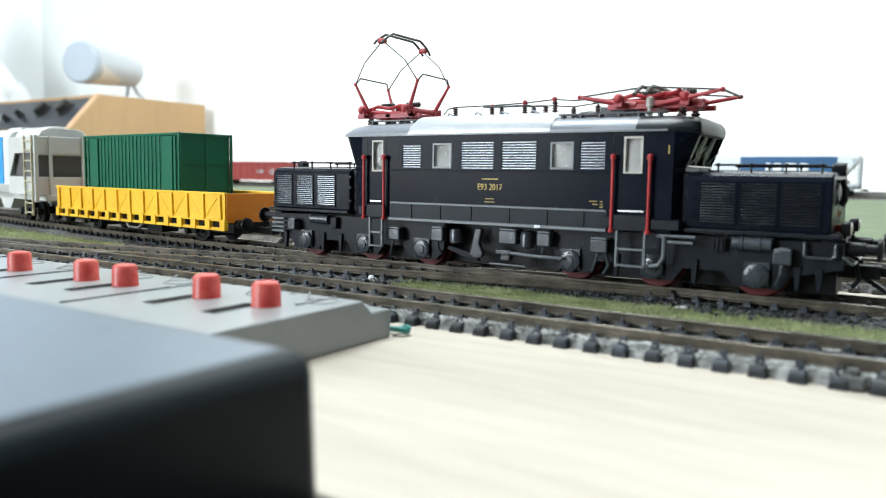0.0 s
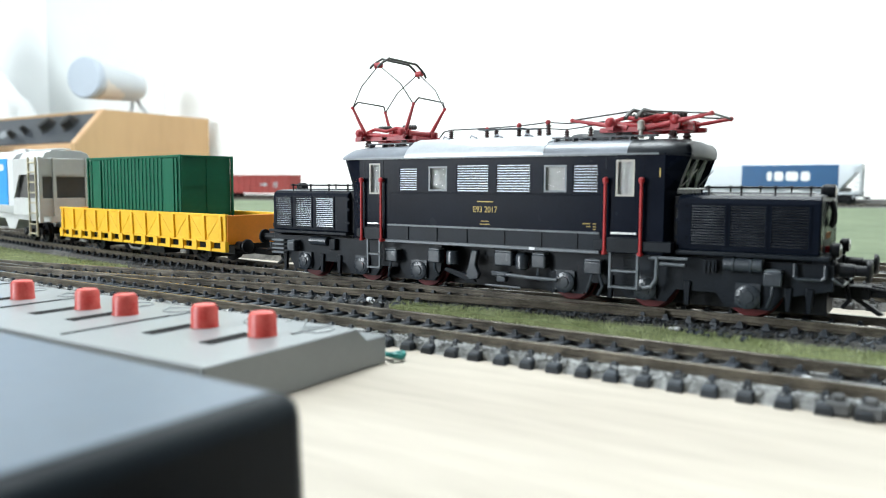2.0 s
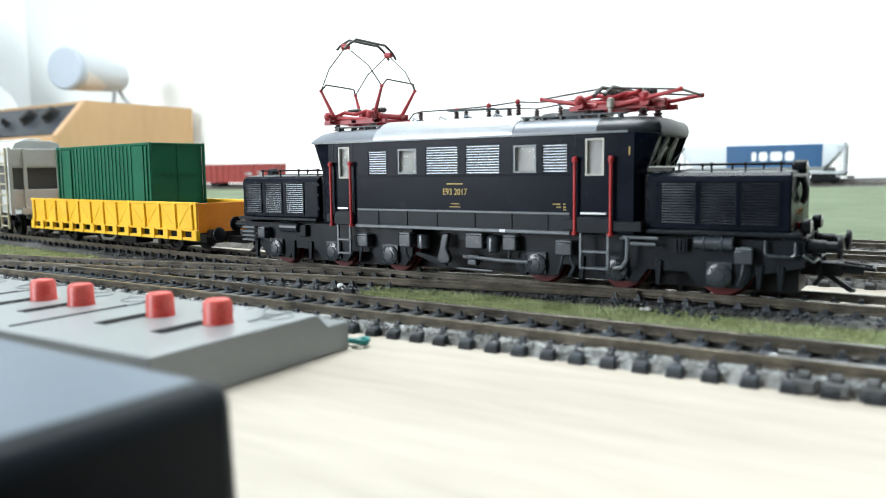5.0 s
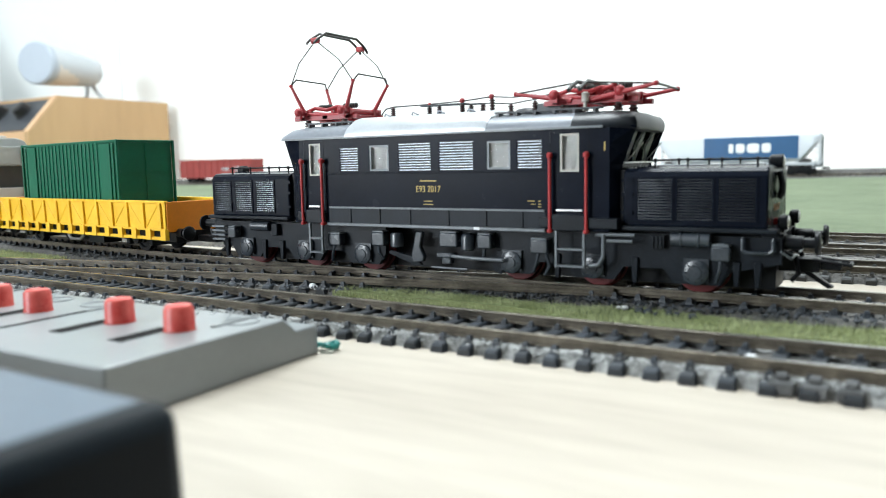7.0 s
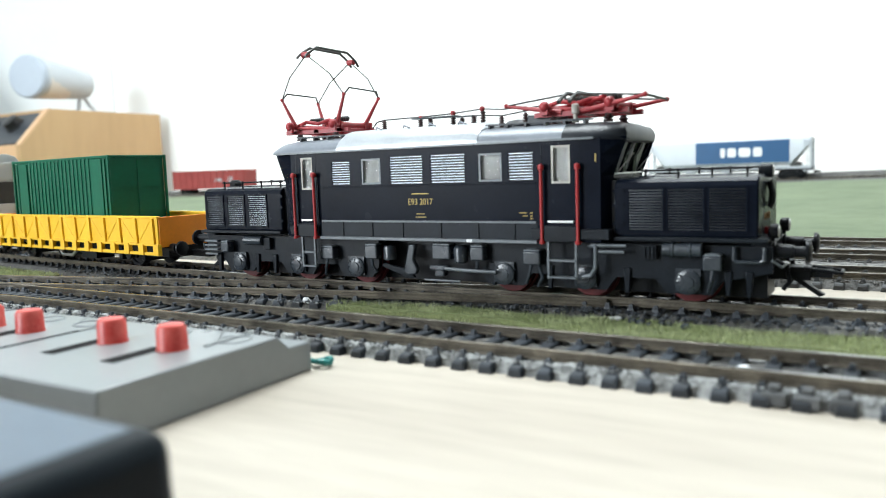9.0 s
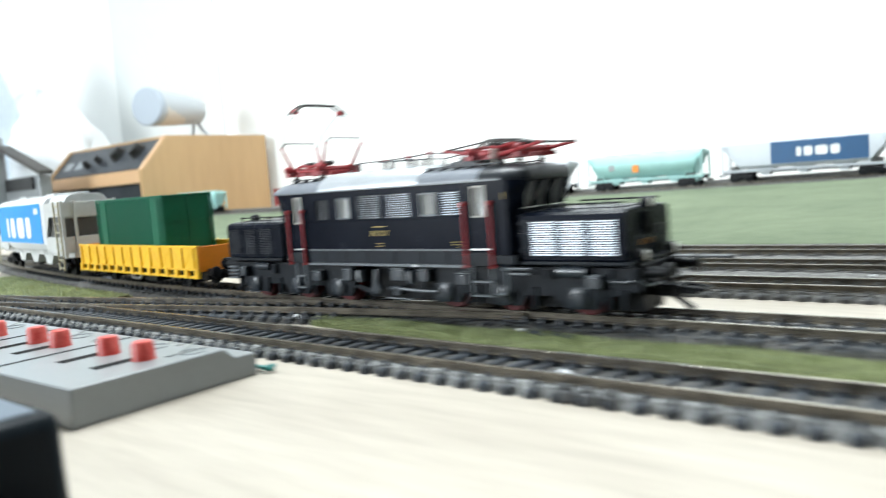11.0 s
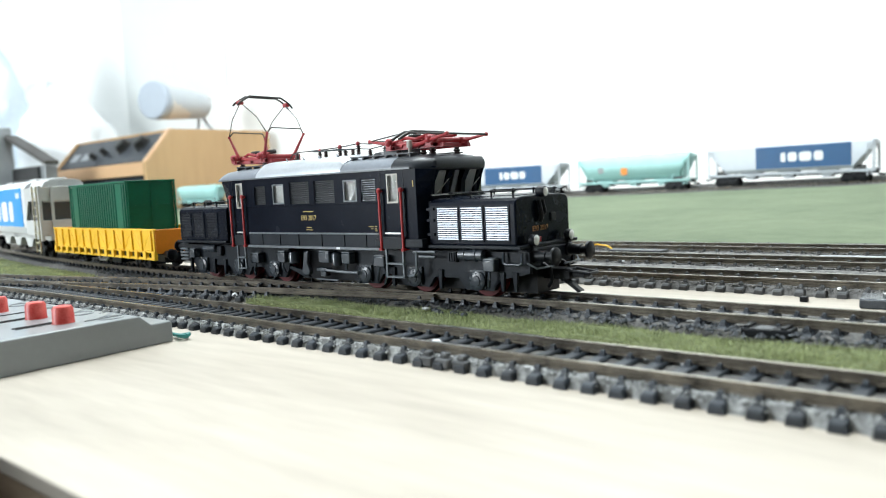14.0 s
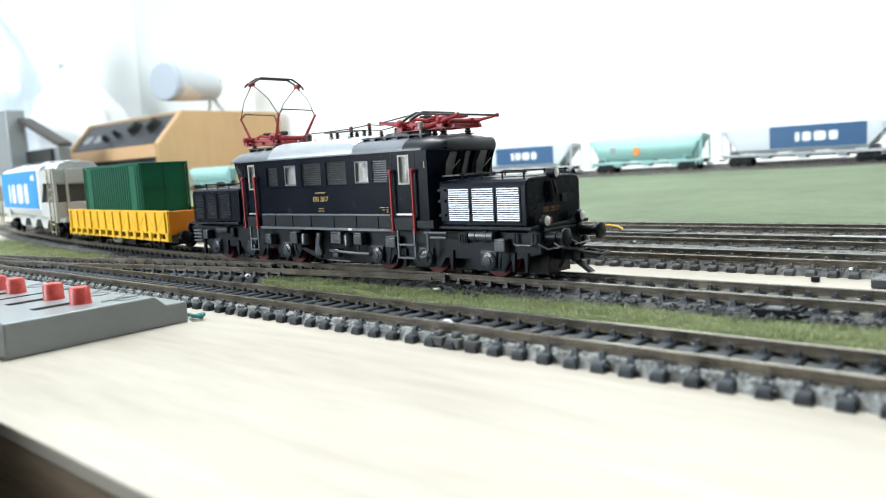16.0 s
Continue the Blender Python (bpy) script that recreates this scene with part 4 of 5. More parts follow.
                for k in range(n):
                    z = z0 + (k + .5) * (z1 - z0) / n
                    lv.prism([(ym + s * .31, z + .10), (ym + s * .355, z - .09), (ym + s * .1, z - .09), (ym + s * .1, z + .08)], "x", x0 + .1, x1 - .1)
                part("louvre", lv, SLAT_SILVER, wall_ob, "silver louvre slats")
                part("louvre_backing", Mesh().box(x0 - .2, x1 + .2, *sorted((s * (YB - .95), s * (YB - 1.2))), z0 - .2, z1 + .2), BLACK_IRON, wall_ob)
            else:
                fr = Mesh()
                w = 0.55
                a, b = sorted((s * (YB - .7), s * (YB - .1)))
                fr.box(x0, x0 + w, a, b, z0, z1).box(x1 - w, x1, a, b, z0, z1).box(x0 + w, x1 - w, a, b, z0, z0 + w).box(x0 + w, x1 - w, a, b, z1 - w, z1)
                part("window_frame", fr, PANE_FRAME if what == "door_window" else TRIM_GREY, wall_ob)
                part("window_pane", Mesh().box(x0 + .2, x1 - .2, *sorted((s * (YB - .62), s * (YB - .5))), z0 + .2, z1 - .2), GLASS, wall_ob, "clear pane")
                part("curtain", Mesh().box(x0 - .3, x1 + .3, *sorted((s * (YB - 1.15), s * (YB - 1.4))), z0 - .3, z1 + .3), BLIND, wall_ob, "pale glazing insert behind the pane")
        # belt rail, lower strip and skirt
        yo0, yo1 = sorted((s * YB, s * (YB + .35)))
        part("belt_rail", Mesh().box(-38.5, 34.6, yo0, yo1, 36.35, 36.8), LOCO_BLACK, lo, bevel=0.1)
        part("lower_strip", Mesh().box(-38.0, 34.6, *sorted((s * YB, s * (YB + .55))), 25.9, 26.5), TRIM_GREY, lo, "pale grey strip", bevel=0.12)
        part("skirt_ledge", Mesh().box(-38.5, 35.0, *sorted((s * (YB - .5), s * (YB + 1.1))), 20.6, 21.5), TRIM_GREY, lo, bevel=0.15)
        for x in (-30, -19, -8, 5, 17, 28):
            part("skirt_rib", Mesh().box(x - .35, x + .35, *sorted((s * YB, s * (YB + .45))), 21.4, 26.0), FRAME_GREY, lo)
        part("skirt_panel", Mesh().box(-38.3, 34.8, *sorted((s * YB, s * (YB + .15))), 21.5, 25.9), SKIRT_GREY, lo)
        # cab ends: tapering corner panels that lean out under the roof
        for e, xe, xm, ye in ((1, 53.9, 52.0, 12.6), (-1, -54.0, -50.0, 15.6)):
            lean = 3.6 * e
            a, b = (xm, s * YB), (xe, s * ye)
            rows = [[(a[0], a[1], z), (b[0] + (lean * max(0, (z - 38) / 9.6)), b[1], z), (b[0] + (lean * max(0, (z - 38) / 9.6)) - e, b[1] - s * 1.0, z), (a[0] - e * .2, a[1] - s * .9, z)] for z in (Z0, 30, 38, 43, Z1)]
            part("cab_corner", Mesh().loft(rows, close=True), LOCO_BLACK, lo)
        # doors, hand rails and step ladders
        for dx0, dx1, hx in ((35.4, 47.2, (36.5, 46.4)), (-48.6, -39.4, (-48.2, -40.0))):
            dr = part("cab_door", Mesh().box(dx0 + .5, dx0 + .8, *sorted((s * YB, s * (YB + .12))), 25.0, 46.8).box(dx1 - .8, dx1 - .5, *sorted((s * YB, s * (YB + .12))), 25.0, 46.8)
                      .box(dx0 + .8, dx1 - .8, *sorted((s * YB, s * (YB + .12))), 46.5, 46.8), HOOD_BLACK, lo)
            part("door_sill", Mesh().box(dx0 + 2.6, dx1 - 2.2, *sorted((s * YB, s * (YB + .8))), 26.2, 26.7), STEEL, dr, "bright sill strip")
            for x in hx:
                hr = Mesh().lathe((x, s * (YB + 1.3), 20.6), (0, 0, 1), [(0, .35), (.1, .75), (.9, .75), (1.0, .45), (19.2, .45), (19.4, .8), (20.4, .8), (20.8, .3)], 10)
                hr.cyl((x, s * YB, 40.6), (x, s * (YB + 1.4), 40.6), .4, seg=8).cyl((x, s * (YB - 1), 21.2), (x, s * (YB + 1.4), 21.2), .4, seg=8)
                part("hand_rail", hr, RAIL_RED, lo, "red grab rail with ball ends", smooth=True)
            part("step_plate", Mesh().box(dx0 + 1.6, dx1 - 1.2, *sorted((s * (YB - .3), s * (YB + 1.2))), 21.2, 25.4), FRAME_GREY, lo, bevel=0.2)
            part("footboard", Mesh().box(dx0 - 2.2, dx1 + (7.2 if dx0 > 0 else .2), *sorted((s * (YB - 2), s * (YB + .9))), 21.9, 24.6), FRAME_GREY, lo, bevel=0.2)
            lad = Mesh()
            lx0, lx1 = dx0 + 2.6, dx1 - 1.6
            for x in (lx0, lx1):
                lad.box(x - .3, x + .3, *sorted((s * (YB + .2), s * (YB + 1.0))), 11.6, 21.4)
            for z in (12.0, 16.4):
                lad.box(lx0, lx1, *sorted((s * (YB - .6), s * (YB + 1.3))), z - .25, z + .25)
            part("step_ladder", lad, TRIM_GREY, lo, "grey two-rung step ladder")
    part("cab_floor", Mesh().box(-50, 48, -16.2, 16.2, 21.3, 22.4), FRAME_GREY, lo)
    part("centre_sill", Mesh().box(-20.5, 18.0, -6, 6, 7.6, 21.2), BLACK_IRON, lo)
    part("machine_room", Mesh().box(-36, 32, -9, 9, 22.4, 46), BLACK_IRON, lo)
    # cab fronts: sill, posts and panes leaning outwards
    for e, xb, xt, hw in ((1, 53.6, 57.0, 12.4), (-1, -53.4, -57.0, 15.4)):
        part("cab_front", Mesh().prism([(xb, 21.5), (xb - e * 1.0, 21.5), (xb - e * 1.0, 38.6), (xb, 38.6)], "y", -hw, hw), LOCO_BLACK, lo)
        for y in (-hw + .7, -hw * .34, hw * .34, hw - .7):
            part("window_post", Mesh().prism([(xb + e * .4, 38.5), (xb - e * 1.0, 38.5), (xb - e * .6, 43.0), (xt - e * 2.4, 47.6), (xt + e * .4, 47.6), (xb + e * .9, 42.6)], "y", y - 1.15, y + 1.15), LOCO_BLACK, lo)
        for y in (-hw * .66, 0, hw * .66):
            pane = part("front_pane", Mesh().prism([(xb - e * .5, 38.7), (xb - e * .7, 38.7), (xt - e * .7, 47.5), (xt - e * .5, 47.5)], "y", y - hw * .26, y + hw * .26), GLASS, lo, "clear cab front pane")
            # Added pale panels in place of daylight showing through the cab.
            if y <= hw:
                part("cab_daylight_panel", Mesh().prism([(xb - e * .9, 38.7), (xb - e * 1.1, 38.7), (xt - e * 1.6, 46.6), (xt - e * 1.4, 46.6)], "y", y - (2.6 if y else 1.0), y + (2.6 if y else 1.2)), BLIND, lo, "pale panel standing in for daylight seen through the cab")
            if y:
                part("wiper", Mesh().cyl((xb + e * .5, y - 1, 39), (xb + e * 3.8, y + 1.4, 43.5), .15, seg=6), STEEL, pane)
        part("front_sill", Mesh().box(min(xb, xb + e * .9), max(xb, xb + e * .9), -hw, hw, 38.2, 38.6), STEEL, lo, "bright window sill strip")
        part("cab_desk", Mesh().box(min(xb - e * 2, xb - e * 7), max(xb - e * 2, xb - e * 7), -13, 13, 22.5, 36), FRAME_GREY, lo)
        part("cab_back_wall", Mesh().box(min(e * 35, e * 34), max(e * 35, e * 34), -16, 16, 22.5, 47), SKIRT_GREY, lo, "dark cab rear wall")

    # roof
    def roof_row(x, half, z_eave, z_top, k=1.0):
        prof = [(1.0, 0.0), (1.0, .10), (.97, .32), (.90, .60), (.80, .80), (.62, .93), (.30, 1.0)]
        pts = [(half * a, z_eave + (z_top - z_eave) * b) for a, b in prof]
        return [(x, -y, z) for y, z in pts] + [(x, y, z) for y, z in reversed(pts)]

    rows = [roof_row(-58.6, 15.6, 47.6, 48.6), roof_row(-58.0, 16.6, 47.4, 50.0), roof_row(-55, 17.4, 47.3, 51.4), roof_row(-50, 17.8, 47.4, 51.9), roof_row(-31, 17.8, 47.5, 52.1)]
    part("roof_end", Mesh().loft(rows, close=True), ROOF_GREY, lo, smooth=True)
    rows = [roof_row(-31, 17.9, 47.5, 52.3), roof_row(-29.5, 17.9, 47.5, 53.9), roof_row(15.5, 17.9, 47.5, 53.9), roof_row(17.5, 17.9, 47.5, 52.4)]
    part("roof_middle", Mesh().loft(rows, close=True), ROOF_SILVER, lo, "smooth silver-grey raised roof section", smooth=True)
    rows = [roof_row(17.5, 17.8, 47.5, 52.1), roof_row(42, 17.8, 47.5, 52.0)]
    part("roof_end", Mesh().loft(rows, close=True), ROOF_GREY, lo, smooth=True)
    rows = [roof_row(42, 17.8, 47.5, 51.98), roof_row(49.5, 17.8, 47.3, 51.9), roof_row(52.6, 17.0, 47.1, 51.7), roof_row(55.2, 14.8, 46.9, 51.3), roof_row(56.8, 13.2, 46.7, 50.6), roof_row(57.5, 12.4, 46.6, 49.6)]
    part("roof_front", Mesh().loft(rows, close=True), CAB_ROOF, lo, "dark roof over the cab", smooth=True)
    part("visor_band", Mesh().loft([[(56.6 + k - .06 * (abs(y) / 4) ** 2, y, 46.2 + q) for y in (-12.8, -12, -8, 0, 8, 12, 12.8)] for k, q in ((0, 0), (1.3, .5), (1.6, 2.0), (1.2, 3.4), (.2, 4.4))]), CAB_ROOF, lo, "dark visor over the cab windows", smooth=True)
    part("gutter", Mesh().box(-56, 50.5, -18.1, -17.7, 47.2, 47.7), TRIM_GREY, lo)
    part("gutter", Mesh().box(-56, 50.5, 17.7, 18.1, 47.2, 47.7), TRIM_GREY, lo)
    rv = Mesh()
    for x in frange(-28, 14, 2.1):
        for s in (-1, 1):
            for hh in (13.9, 16.9):
                rv.ball((x, s * hh, 52.0 if hh < 15 else 50.2), 0.16, 5)
    tagged(part("roof_rivets", rv, ROOF_SILVER, lo), kind="stuff")
    # roof walks with bars, and boxes
    for x0, x1 in ((-50, -31.5), (18, 48)):
        for s in (-1, 1):
            wk = Mesh()
            for yy in (10.6, 11.7, 12.8):
                wk.box(x0, x1, s * yy - .3, s * yy + .3, 52.3, 52.7)
            for x in frange(x0 + 1, x1 - 1, 5.5):
                wk.box(x - .3, x + .3, min(s * 10.4, s * 13.2), max(s * 10.4, s * 13.2), 51.2, 52.4)
            part("roof_walk", wk, ROOF_DARK, lo, "slatted dark roof walkway")
    part("resistor_box", Mesh().box(27, 35, -5.5, 5.5, 51.9, 55.0), ROOF_DARK, lo, bevel=0.5)
    part("vent_dome", Mesh().lathe((22, 0, 51.8), (0, 0, 1), [(0, 4.2), (1.2, 4.2), (2.2, 3.2), (2.6, 1)], 18), ROOF_DARK, lo, smooth=True)
    part("whistle", Mesh().lathe((42.4, -8.5, 52), (0, 0, 1), [(0, .9), (.5, .9), (.6, .55), (2.2, .55), (2.4, 1.0), (4.6, 1.0), (5.0, .5)], 12), PANE_FRAME, lo, "pale grey whistle", smooth=True)
    for x in (-22, -12, -3, 7):
        part("roof_handle", Mesh().tube([(x, -9, 53.7), (x + 1.4, -10.5, 54.3), (x + 4.5, -12.5, 53.4)], .25, 6), ROOF_GREY, lo)

    # insulators, roof cable
    def insulator(x, y, z, h, r=1.1):
        prof = [(0, r * 1.1)]
        n = 4
        for k in range(n):
            z0 = h * (0.12 + .8 * k / n)
            prof += [(z0, r * .6), (z0 + h * .06, r * 1.1), (z0 + h * .12, r * 1.05), (z0 + h * .16, r * .6)]
        prof += [(h * .95, r * .5), (h, r * .4)]
        part("insulator", Mesh().lathe((x, y, z), (0, 0, 1), prof, 12), INSULATOR, lo, smooth=True)

    for x, y, z, h in ((-23, -3, 53.6, 4.6), (-9.5, -3, 53.8, 3.6), (-6.0, -3, 53.8, 3.6), (2.0, -3, 53.8, 4.6), (5.0, -3, 53.8, 3.0), (9.0, -3, 53.8, 3.4), (12.0, -3, 53.8, 5.4), (18.0, -3, 52.2, 4.6), (25.5, -3, 52.2, 5.4)):
        insulator(x, y, z, h * .72, 0.85)
    part("breaker_bar", Mesh().box(-12, 4, -4.6, -1.6, 56.3, 56.7).box(3, 9, -4.2, -2, 56.0, 56.4), ROOF_DARK, lo, bevel=0.15)
    part("roof_cable", Mesh().tube([(-27.5, -3, 54.6), (-25.8, -3, 56.4), (-23, -3, 56.9), (-9, -3, 57.0), (2, -3, 57.3), (12, -3, 58.0), (18, -3, 57.4), (26, -3, 57.6)], .22, 6), WIRE, lo, smooth=True)
    part("roof_cable", Mesh().tube([(-6, -3, 56.4), (9, -3, 56.2), (12, -3, 56.1), (18, -3, 55.6), (27, -3, 56.6)], .2, 6), WIRE, lo, smooth=True)
    part("isolator_clip", Mesh().ball((2.0, -3, 57.4), .85, 10).ball((11.8, -3, 58.0), .85, 10).ball((-9.4, -3, 56.9), .6, 8), PANTO_RED, lo)

    # pantograph base frames, both ends
    def panto_base(xc, e):
        base = Mesh()
        base.box(xc - 13, xc + 13, -7.2, -5.6, 54.0, 55.3).box(xc - 13, xc + 13, 5.6, 7.2, 54.0, 55.3)
        for x in (-9.5, 0, 9.5):
            base.box(xc + x - 1, xc + x + 1, -7.2, 7.2, 54.2, 55.2)
        for x in (-9.0, 9.0):
            base.cyl((xc + x, -10.2, 56.4), (xc + x, 10.2, 56.4), 0.9, seg=10)
            for y in (-9.6, -6.4, 6.4, 9.6):
                base.box(xc + x - 1.1, xc + x + 1.1, y - .5, y + .5, 54.4, 57.4)
        base.cyl((xc - 9, -6.4, 56.0), (xc + 9, -6.4, 55.2), .55, seg=8).cyl((xc - 9, 6.4, 56.0), (xc + 9, 6.4, 55.2), .55, seg=8)
        base.tube([(xc - 11, -3, 57.2), (xc - 7, -3.5, 58.2), (xc - 2, -3.5, 57.4), (xc + 2, -3, 58.4), (xc + 7, -3.5, 57.6)], .6, 8)
        base.ball((xc - 9, -9.6, 56.6), 1.5, 10).ball((xc + 9, -9.6, 56.6), 1.5, 10).ball((xc, 0, 57), 1.9, 10)
        p = part("pantograph_base", base, PANTO_RED, lo, "dark red pantograph base frame", smooth=True)
        for x in (-9.5, 9.5):
            for y in (-6.4, 6.4):
                part("base_insulator", Mesh().lathe((xc + x * .8, y, 51.9), (0, 0, 1), [(0, 1.3), (.5, 1.3), (.6, .8), (1.2, 1.4), (1.6, .8), (2.2, .9)], 12), INSULATOR, p, smooth=True)
        for q in (-6, 4.5):
            part("spring", Mesh().lathe((xc + q, -2.6, 58.4), (1, 0, 0), [(0, .7)] + [(k * .45, .95 if k % 2 else .6) for k in range(1, 13)] + [(5.6, .4)], 10), WIRE, p, "coiled spring")
        return p

    # the raised pantograph
    xc = -47.0
    pb = panto_base(-47.3, -1)
    knees = {(-1, -1): (-60.4, -8.3, 65.5), (-1, 1): (-60.4, 10.0, 65.4), (1, -1): (-34.4, -8.3, 65.5), (1, 1): (-34.4, 10.2, 65.3)}
    for (e, s), k in knees.items():
        part("lower_arm", Mesh().cyl((xc + e * 8.6, s * 7.4, 56.4), k, .72, .42, 10).ball(k, .65, 8), PANTO_RED, pb, "red lower pantograph arm", smooth=True)
    for e in (-1, 1):
        part("cross_tie", Mesh().tube([knees[e, -1], (knees[e, -1][0] + 1.2, -7.0, 67.6), (knees[e, 1][0] + .6, 8.4, 67.4), knees[e, 1]], .24, 8), WIRE, pb)
    up = {(-1, -1): (-46.6, -11.4, 78.4), (1, -1): (-46.2, -11.2, 78.4), (-1, 1): (-46.6, 11.2, 78.4), (1, 1): (-46.2, 11.0, 78.4)}
    for (e, s), k in knees.items():
        mid = Vector(k).lerp(Vector(up[e, s]), .48) + Vector((e * 1.4, 0, 0.6))
        part("upper_arm", Mesh().tube([k, tuple(mid), up[e, s]], .19, 8), WIRE, pb, "thin dark wire arm")
    shoe = [(-46.4, -16.2, 77.4), (-46.4, -14.6, 78.6), (-46.4, -12.6, 79.6), (-46.4, -9.0, 81.2), (-46.4, 9.0, 81.2), (-46.4, 12.4, 79.8), (-46.4, 14.6, 78.6), (-46.4, 16.0, 77.2)]
    for dx in (-1.5, 1.5):
        part("contact_shoe", Mesh().tube([(x + dx, y * .86, z) for x, y, z in shoe], .4, 8), WIRE, pb, "dark collector shoe")
    for s in (-1, 1):
        part("shoe_joint", Mesh().lathe((-47.8, s * 11.6, 78.5), (1, 0, 0), [(0, .5), (.2, .95), (2.7, .95), (2.9, .5)], 12), PANTO_RED, pb, smooth=True)
    # the folded pantograph
    pf = panto_base(43.0, 1)
    for s in (-1, 1):
        part("lower_arm", Mesh().cyl((42.0, s * 7.0, 54.6), (62.0, s * 10.2 - 2.0, 57.6), .75, .5, 10).ball((62.0, s * 10.2 - 2.0, 57.6), .75, 8), PANTO_RED, pf, "red folded pantograph arm", smooth=True)
        part("lower_arm", Mesh().cyl((38.0, s * 7.0, 55.0), (21.0, s * 6.0, 57.9), .75, .45, 10).ball((21.0, s * 6.0, 57.9), .7, 8), PANTO_RED, pf, "red folded pantograph arm", smooth=True)
        part("upper_arm", Mesh().cyl((62.0, s * 10.2 - 2, 57.6), (41.0, s * 9, 59.6), .25, seg=8), WIRE, pf)
        part("upper_arm", Mesh().cyl((21.0, s * 6.0, 57.9), (41.0, s * 8.5, 59.6), .25, seg=8), WIRE, pf)
    part("cross_tie", Mesh().cyl((62, -12, 57.6), (62, 8, 57.6), .35, seg=8), WIRE, pf)
    part("cross_tie", Mesh().cyl((21, -6, 57.9), (21, 6, 57.9), .4, seg=8), WIRE, pf)
    for s in (-1, 1):
        part("cross_brace", Mesh().cyl((34, -7.5 * s, 56), (50, 7.5 * s, 58.4), .6, seg=8), PANTO_RED, pf)
    for dx in (-1.5, 1.5):
        part("contact_shoe", Mesh().tube([(41.4 + dx, y * .86, 59.8 + (z - 81.2) * .7) for x, y, z in shoe], .55, 8), WIRE, pf, "dark collector shoe")

    # hoods
    def hood(e, xa, xb):
        x0, x1 = sorted((xa, xb))
        prof = [(-15, 22.6), (-15, 34.9), (-14.5, 36.0), (-13.4, 36.8), (-10, 37.2), (10, 37.2), (13.4, 36.8), (14.5, 36.0), (15, 34.9), (15, 22.6)]
        h = part("hood", Mesh().prism(prof, "x", x0, x1), HOOD_BLACK, lo, "black nose hood with louvred sides", bevel=0.5, smooth=True)
        for s in (-1, 1):
            spans = ((58.6, 66.9), (68.2, 76.4), (77.8, 86.0)) if e > 0 else ((-91.4, -84.0), (-81.5, -74.0), (-71.6, -63.8))
            for a, b in spans:
                lv = Mesh()
                n = 15
                for k in range(n):
                    z = 24.2 + (k + .5) * 10.2 / n
                    lv.prism([(s * 15.18, z + .15), (s * 15.25, z - .15), (s * 14.9, z - .15), (s * 14.9, z + .15)], "x", a, b)
                part("louvre", lv, SLAT_SILVER, h, "silver louvre slats")
                fr = Mesh().box(a - .5, a, *sorted((s * 14.9, s * 15.3)), 23.7, 34.8).box(b, b + .5, *sorted((s * 14.9, s * 15.3)), 23.7, 34.8)
                fr.box(a, b, *sorted((s * 14.9, s * 15.3)), 34.4, 34.8).box(a, b, *sorted((s * 14.9, s * 15.3)), 23.7, 24.2)
                part("louvre_frame", fr, HOOD_BLACK, h)
            hr = Mesh().cyl((x0 + 6, s * 11.6, 38.8), (x1 - 2, s * 11.6, 38.8), .26, seg=8)
            for k in range(4):
                x = x0 + 7 + (x1 - x0 - 10) * k / 3
                hr.cyl((x, s * 11.6, 36.8), (x, s * 11.6, 38.8), .28, seg=6).ball((x, s * 11.6, 38.8), .55, 8)
            part("hood_rail", hr, BLACK_IRON, h)
            for z in (26, 30.5, 34):
                hg = Mesh().box(min(xa, xa + e * 1.6) - .2, max(xa, xa + e * 1.6) + 1.0, *sorted((s * 15, s * 15.6)), z - .4, z + .4)
                part("hinge", hg, HOOD_BLACK, h)
        part("deck", Mesh().box(x0 - (1.4 if e < 0 else 0), x1 + (2.2 if e > 0 else 0), -16.2, 16.2, 21.6, 22.7), FRAME_GREY, lo, bevel=0.25)
        part("roof_panel", Mesh().box(x0 + 4, x1 - 4, -8, 8, 37.1, 37.5), HOOD_BLACK, h, bevel=0.2)
        # lamps, brake hose bracket and print on the nose
        xn = xb + e * 0.1
        top = part("top_lamp", Mesh().lathe((xb - e * 2.2, 0, 38.0), (e, 0, 0), [(0, 1.1), (.6, 1.7), (3.0, 1.7), (3.3, 1.6)], 18).box(xb - 1.6, xb + .6, -1, 1, 36.4, 37.4), BLACK_IRON, h, smooth=True)
        part("lens", Mesh().lathe((xb + e * 1.0, 0, 38.0), (e, 0, 0), [(0, 1.5), (.25, 1.2), (.4, .6), (.45, .1)], 18), LENS_CLEAR, top, "clear headlamp lens", smooth=True)
        for s in (-1, 1):
            lamp = part("nose_lamp", Mesh().lathe((xb + e * 1.5, s * 10.0, 24.0), (e, 0, 0), [(0, 1.2), (.5, 1.75), (2.0, 1.75), (2.2, 1.6)], 18).box(xb + e * 2.2 - .7, xb + e * 2.2 + .7, s * 10.0 - .7, s * 10.0 + .7, 21.6, 23), BLACK_IRON, h, smooth=True)
            part("lens", Mesh().lathe((xb + e * 3.65, s * 10.0, 24.0), (e, 0, 0), [(0, 1.6), (.25, 1.35), (.4, .7), (.45, .1)], 18), LENS_CLEAR, lamp, "clear headlamp lens", smooth=True)
        part("nose_hook", Mesh().tube([(xb + e * .6, -3.5, 35.5), (xb + e * 1.3, -3.6, 33), (xb + e * 1.3, -3.0, 30.5), (xb + e * .6, -3.0, 29.2)], .7, 8).tube([(xb + e * .6, -1.5, 35.5), (xb + e * 1.3, -1.2, 32), (xb + e * .6, -2.6, 30)], .6, 8), BLACK_IRON, h)
